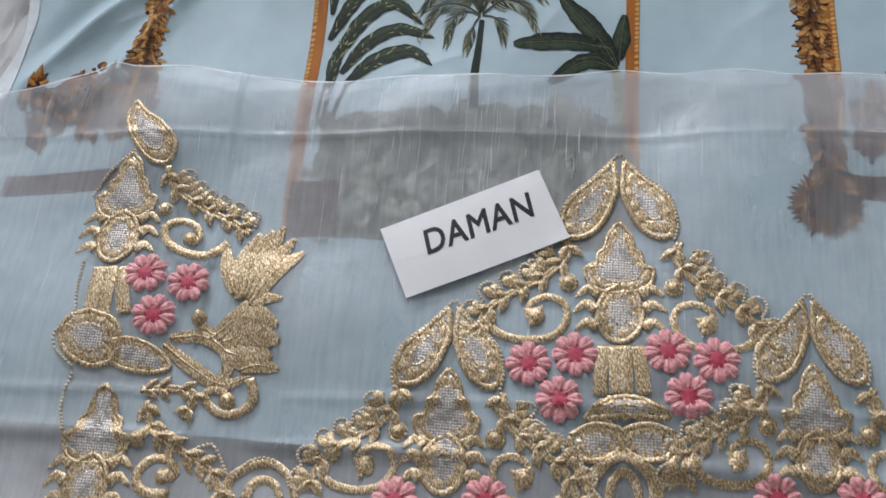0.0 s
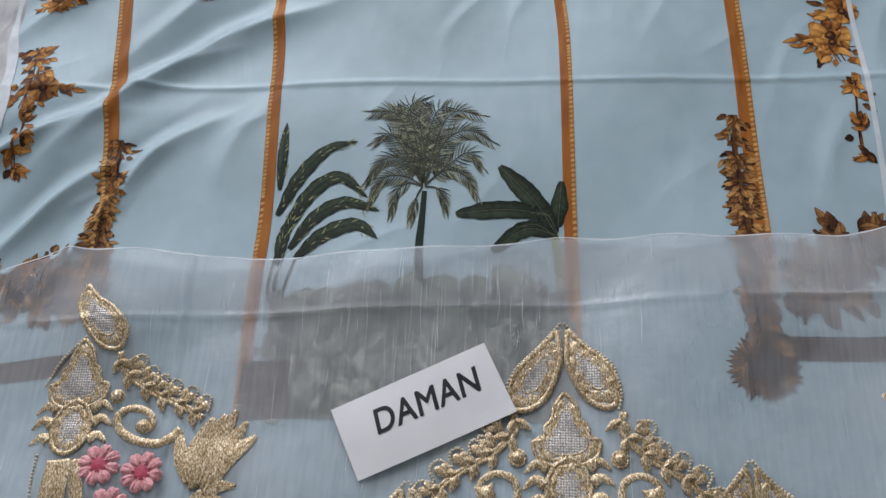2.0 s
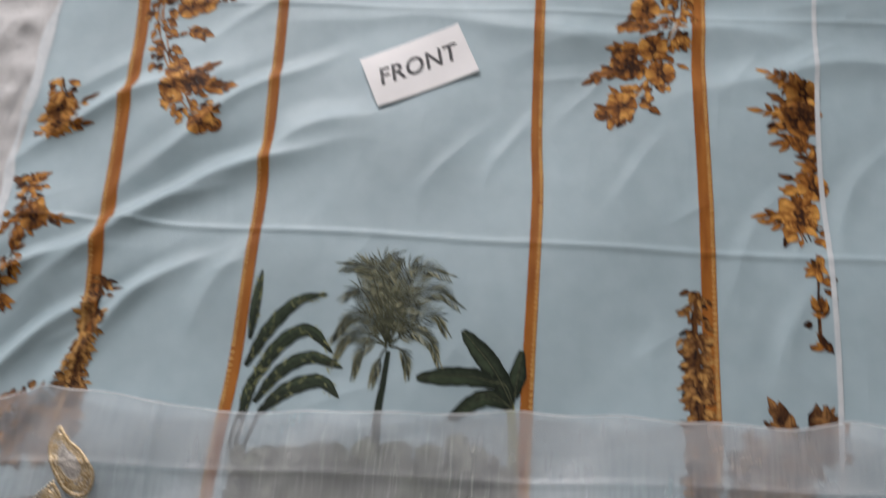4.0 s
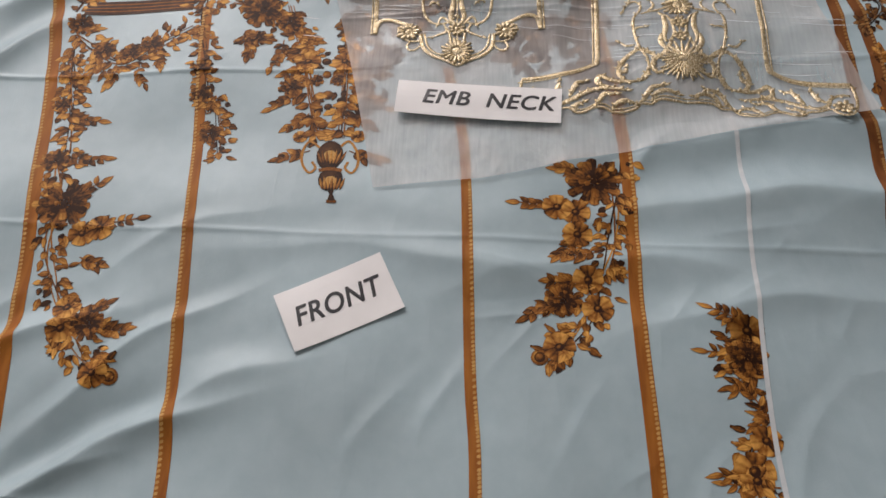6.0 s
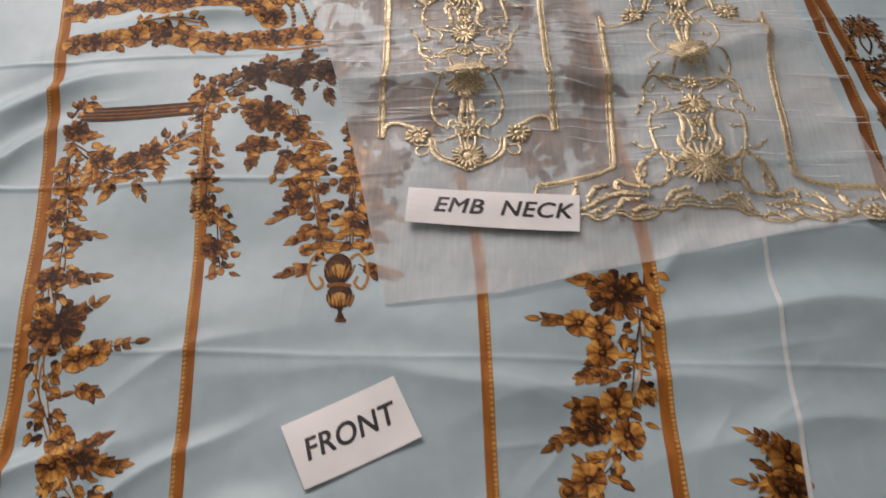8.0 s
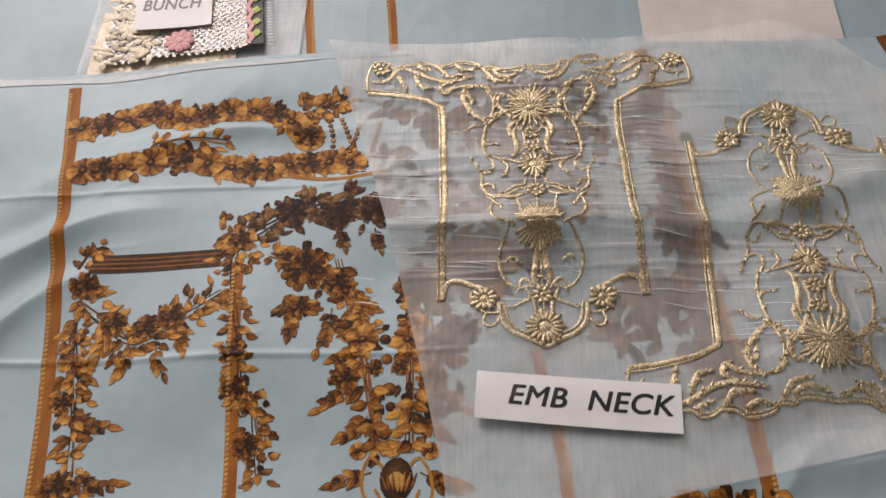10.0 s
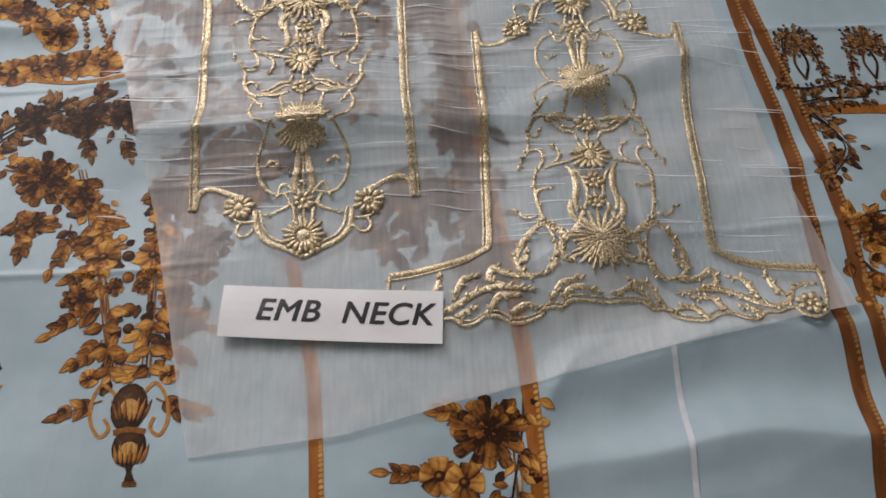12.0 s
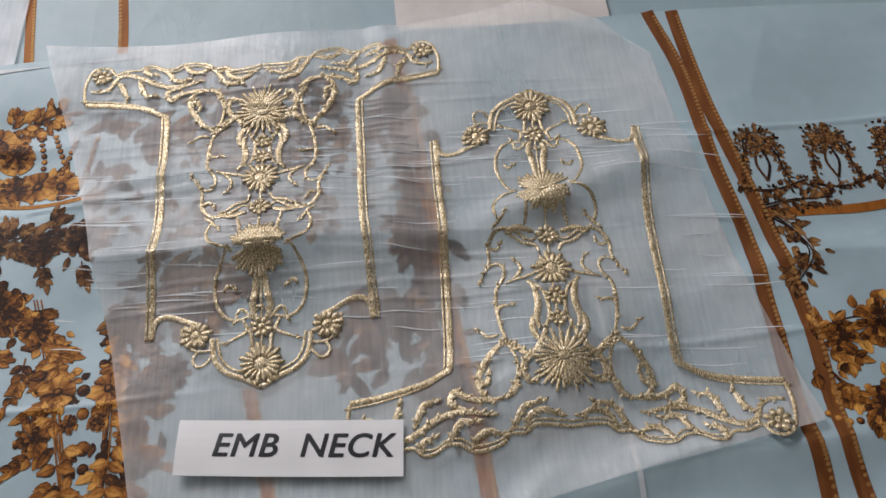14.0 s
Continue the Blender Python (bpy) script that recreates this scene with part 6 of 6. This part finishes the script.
g.strip(smooth([(0.243, 1.64), (0.25, 1.55), (0.262, 1.44), (0.268, 1.34), (0.280, 1.22)], 0.006), lambda t: 0.015 + 0.004 * math.sin(27 * t), 0.0, 0.5)
for k in range(46):
    t = pr.random()
    g.gain = pr.uniform(0.1, 0.8)
    g.leaf(np.interp(t, (0, 1), (0.243, 0.280)) + pr.gauss(0, 0.018), 1.63 - 0.42 * t, pr.uniform(0, 360), pr.uniform(0.02, 0.036), pr.uniform(0.009, 0.016), 0.0004 + 0.00002 * k, tip=pr.choice((0.0, 0.4)))
printed("printed_vine", g, M_DARKP, "printed broad brown vine seen through organza")
g = flat()
swag(g, [(-0.041, 1.368), (-0.026, 1.336), (-0.012, 1.298), (0.001, 1.260)], 60, 0.02, 0.012, 0.016)
swag(g, [(0.210, 1.379), (0.194, 1.335), (0.180, 1.294)], 34, 0.022, 0.013, 0.016)
# print, packed dense to paint in the shadow under the fold as well
swag(g, [(-0.004, 1.391), (0.028, 1.381), (0.065, 1.368)], 80, 0.022, 0.012, 0.03)
for q in [(-0.035, 1.368), (-0.005, 1.286), (0.017, 1.302), (0.029, 1.372)]:
    rose(g, *q, 0.021)
printed("printed_drop", g, M_DARKP, "printed brown drop of leaves seen through organza")

# ---- prints on the far side of the double stripe ----
for c in [(0.640, 1.500), (0.718, 1.501), (0.792, 1.500)]:
    g = flat()
    swag(g, [(c[0] - 0.017, c[1] + 0.006), (c[0] - 0.012, c[1] + 0.026), (c[0], c[1] + 0.034), (c[0] + 0.012, c[1] + 0.026), (c[0] + 0.019, c[1] + 0.006)], 120, 0.0055, 0.0040, 0.0075)
    swag(g, [(c[0] - 0.016, c[1] + 0.022), (c[0], c[1] + 0.028), (c[0] + 0.013, c[1] + 0.018)], 130, 0.0055, 0.0042, 0.014)
    for m in (1, -1):
        swag(g, [(c[0] + 0.019 * m, c[1] + 0.006), (c[0] + 0.021 * m, c[1] - 0.014), (c[0] + 0.024 * m, c[1] - 0.032)], 34, 0.006, 0.0036, 0.003)
        g.strip(smooth([(c[0], c[1] - 0.03), (c[0] + 0.007 * m, c[1] - 0.008), (c[0] + 0.003 * m, c[1] + 0.012)], 0.004), 0.003, 0.0008)
    swag(g, [(c[0] - 0.034, c[1] - 0.036), (c[0], c[1] - 0.042), (c[0] + 0.042, c[1] - 0.03)], 50, 0.007, 0.004, 0.004)
    printed("printed_medallion", g, M_DARKP, "printed dark brown medallion of small leaves")
printed("printed_bar", flat().strip(smooth([(0.622, 1.431), (0.685, 1.431), (0.757, 1.435), (0.95, 1.47)], 0.006), 0.011), M_STRIPE, "printed brown bar")
g = flat()
swag(g, [(0.626, 1.438), (0.658, 1.443), (0.704, 1.446)], 60, 0.011, 0.006, 0.008)
swag(g, [(0.636, 1.427), (0.654, 1.407), (0.660, 1.376), (0.642, 1.354), (0.630, 1.342)], 80, 0.013, 0.007, 0.010)
printed("printed_festoon", g, M_DARKP, "printed dark brown swag under the bar")
g = flat()
swag(g, [(0.637, 1.285), (0.667, 1.295), (0.713, 1.303), (0.86, 1.33)], 50, 0.017, 0.009, 0.016)
swag(g, [(0.634, 1.256), (0.653, 1.231), (0.683, 1.223), (0.84, 1.24)], 46, 0.017, 0.009, 0.016)
for q, r in zip([(0.701, 1.295), (0.661, 1.283), (0.679, 1.212), (0.703, 1.221)], (0.026, 0.018, 0.022, 0.024)):
    rose(g, *q, r)
for a, b in zip([(0.640, 1.279), (0.644, 1.272), (0.638, 1.232), (0.662, 1.259), (0.667, 1.207)], [(0.644, 1.309), (0.678, 1.258), (0.664, 1.224), (0.660, 1.253), (0.670, 1.185)]):
    sprig(g, a, b, 3, 0.021, 0.012)
for q in smooth([(0.628, 1.208), (0.643, 1.198), (0.664, 1.199)], 0.008):
    g.disc(*q, 0.004, h=0.0008, n=7)
printed("printed_garland", g, M_GOLDP, "printed golden garland of roses beside the double stripe")

# ---- the bundle of trims with its card ----
M_SCALE = thread("silver scales", (0.46, 0.43, 0.40), (0.66, 0.63, 0.61), (0.84, 0.82, 0.80), 0.25, 0.36)


def trim_z(x, y):
    return far_z(x, y) + 0.012 + 0.002 * np.sin(60 * x) * np.sin(45 * y)


TA, TB, TC = (np.array(q) for q in [(-0.475, 1.712), (-0.273, 1.737), (-0.499, 1.846)])
def on_trim(s, t):
    return TA[0] + (TB - TA)[0] * s + 0.01 * t, TA[1] + (TB - TA)[1] * s + 0.17 * t


bundle = sheet("folded_trim", 60, 40, on_trim, trim_z, M_SCALE, label="folded bundle of silver and gold trims in sheer wrap", category="trim")
under = sheet("under_fold", 40, 30, lambda s, t: (TA[0] - 0.015 + 0.2 * s, TA[1] - 0.016 + 0.1 * s * (TB - TA)[1] / 0.2 + 0.12 * t), lambda x, y: far_z(x, y) + 0.006, M_SEED)
under.parent = bundle
tagged(under, "lower fold of gold brocade")
sq = Shape(trim_z, 0.001)
tr = random.Random(3)
for j in range(34):
    for k in range(40):
        x, y = on_trim((k + 0.5 * (j % 2) + tr.uniform(-0.1, 0.1)) / 40.5, (j + tr.uniform(-0.1, 0.1)) / 34)
        sq.leaf(x, y, 40 if (j + k) % 2 else -40, tr.uniform(0.006, 0.008), 0.0042, 0.0003, puff=0.0007, tip=0.6)
put("sequin_work", sq, M_SCALE, bundle, "woven rows of silver scales")
gs = Shape(trim_z, 0.002)
for k in range(170):
    s, t = tr.uniform(0.0, 0.36), tr.uniform(0.0, 0.95)
    x, y = on_trim(s, t)
    gs.leaf(x, y, tr.uniform(0, 360), tr.uniform(0.012, 0.026), 0.009, 0.0006, puff=0.002, bend=0.2)
put("gold_leaf_work", gs, M_SEED, bundle, "pale gold stitched leaves")
for q in [(-0.369, 1.747)]:
    fl = Shape(trim_z, 0.003)
    for k in range(9):
        fl.leaf(*q, 40 * k, 0.021, 0.011, 0.0006, puff=0.0022, tip=0.5)
    fl.disc(*q, 0.006, h=0.002, dome=0.001)
    put("embroidered_flower", fl, M_PINK, bundle, "pink stitched flower")
LA, LB = (np.array(q) for q in [(-0.263, 1.738), (-0.278, 1.837)])
LB = LA + (LB - LA) * 2.0
M_DARKRIB = surface("dark green ribbon", (0.015, 0.02, 0.012), (0.03, 0.04, 0.02), 200, 0.6)
M_LIME = surface("lime thread", (0.36, 0.40, 0.05), (0.5, 0.52, 0.1), 240, 0.5, bump=0.8)
band = put("ribbon", Shape(trim_z, 0.003).strip(smooth([LA, LB], 0.005), 0.022), M_DARKRIB, bundle, "dark ribbon with pink zigzag and lime diamonds")
zig = Shape(trim_z, 0.0042)
zz = [LA + (LB - LA) * k / 16 + np.array([-0.010 + 0.006 * (k % 2), 0]) for k in range(17)]
zig.strip(zz, 0.007)
put("zigzag", zig, M_PINK, band, "pink zigzag")
for k in range(8):
    q = LA + (LB - LA) * (k + 0.9) / 8.5 + np.array([0.002, 0])
    put("diamond", Shape(trim_z, 0.0045).disc(*q, 0.0075, 0.008, dome=0.001, n=4), M_LIME, band, "lime green diamond")
fr = Shape(trim_z, 0.003)
for k in range(34):
    q = LA + (LB - LA) * k / 33 + np.array([0.017, 0])
    fr.cord([q, q + np.array([0.009, 0.0005])], 0.0012)
put("fringe", fr, M_WHITE, bundle, "short white looped fringe")
wrap = sheet("wrap", 60, 40, lambda s, t: (TA[0] - 0.03 + 0.30 * s, TA[1] - 0.02 + 0.02 * s + 0.24 * t), lambda x, y: far_z(x, y) + 0.004, M_NET)
wrap.parent = bundle
tagged(wrap, "sheer white organza under the trims")
card("word_card", "BUNCH", *[(-0.449, 1.890), (-0.344, 1.901), (-0.433, 1.763)], (0.10, 0.86, 0.56, 0.72), "white paper card printed BUNCH lying on the trims", 0.2, lambda x, y: trim_z(x, y) + 0.003, 0.001)
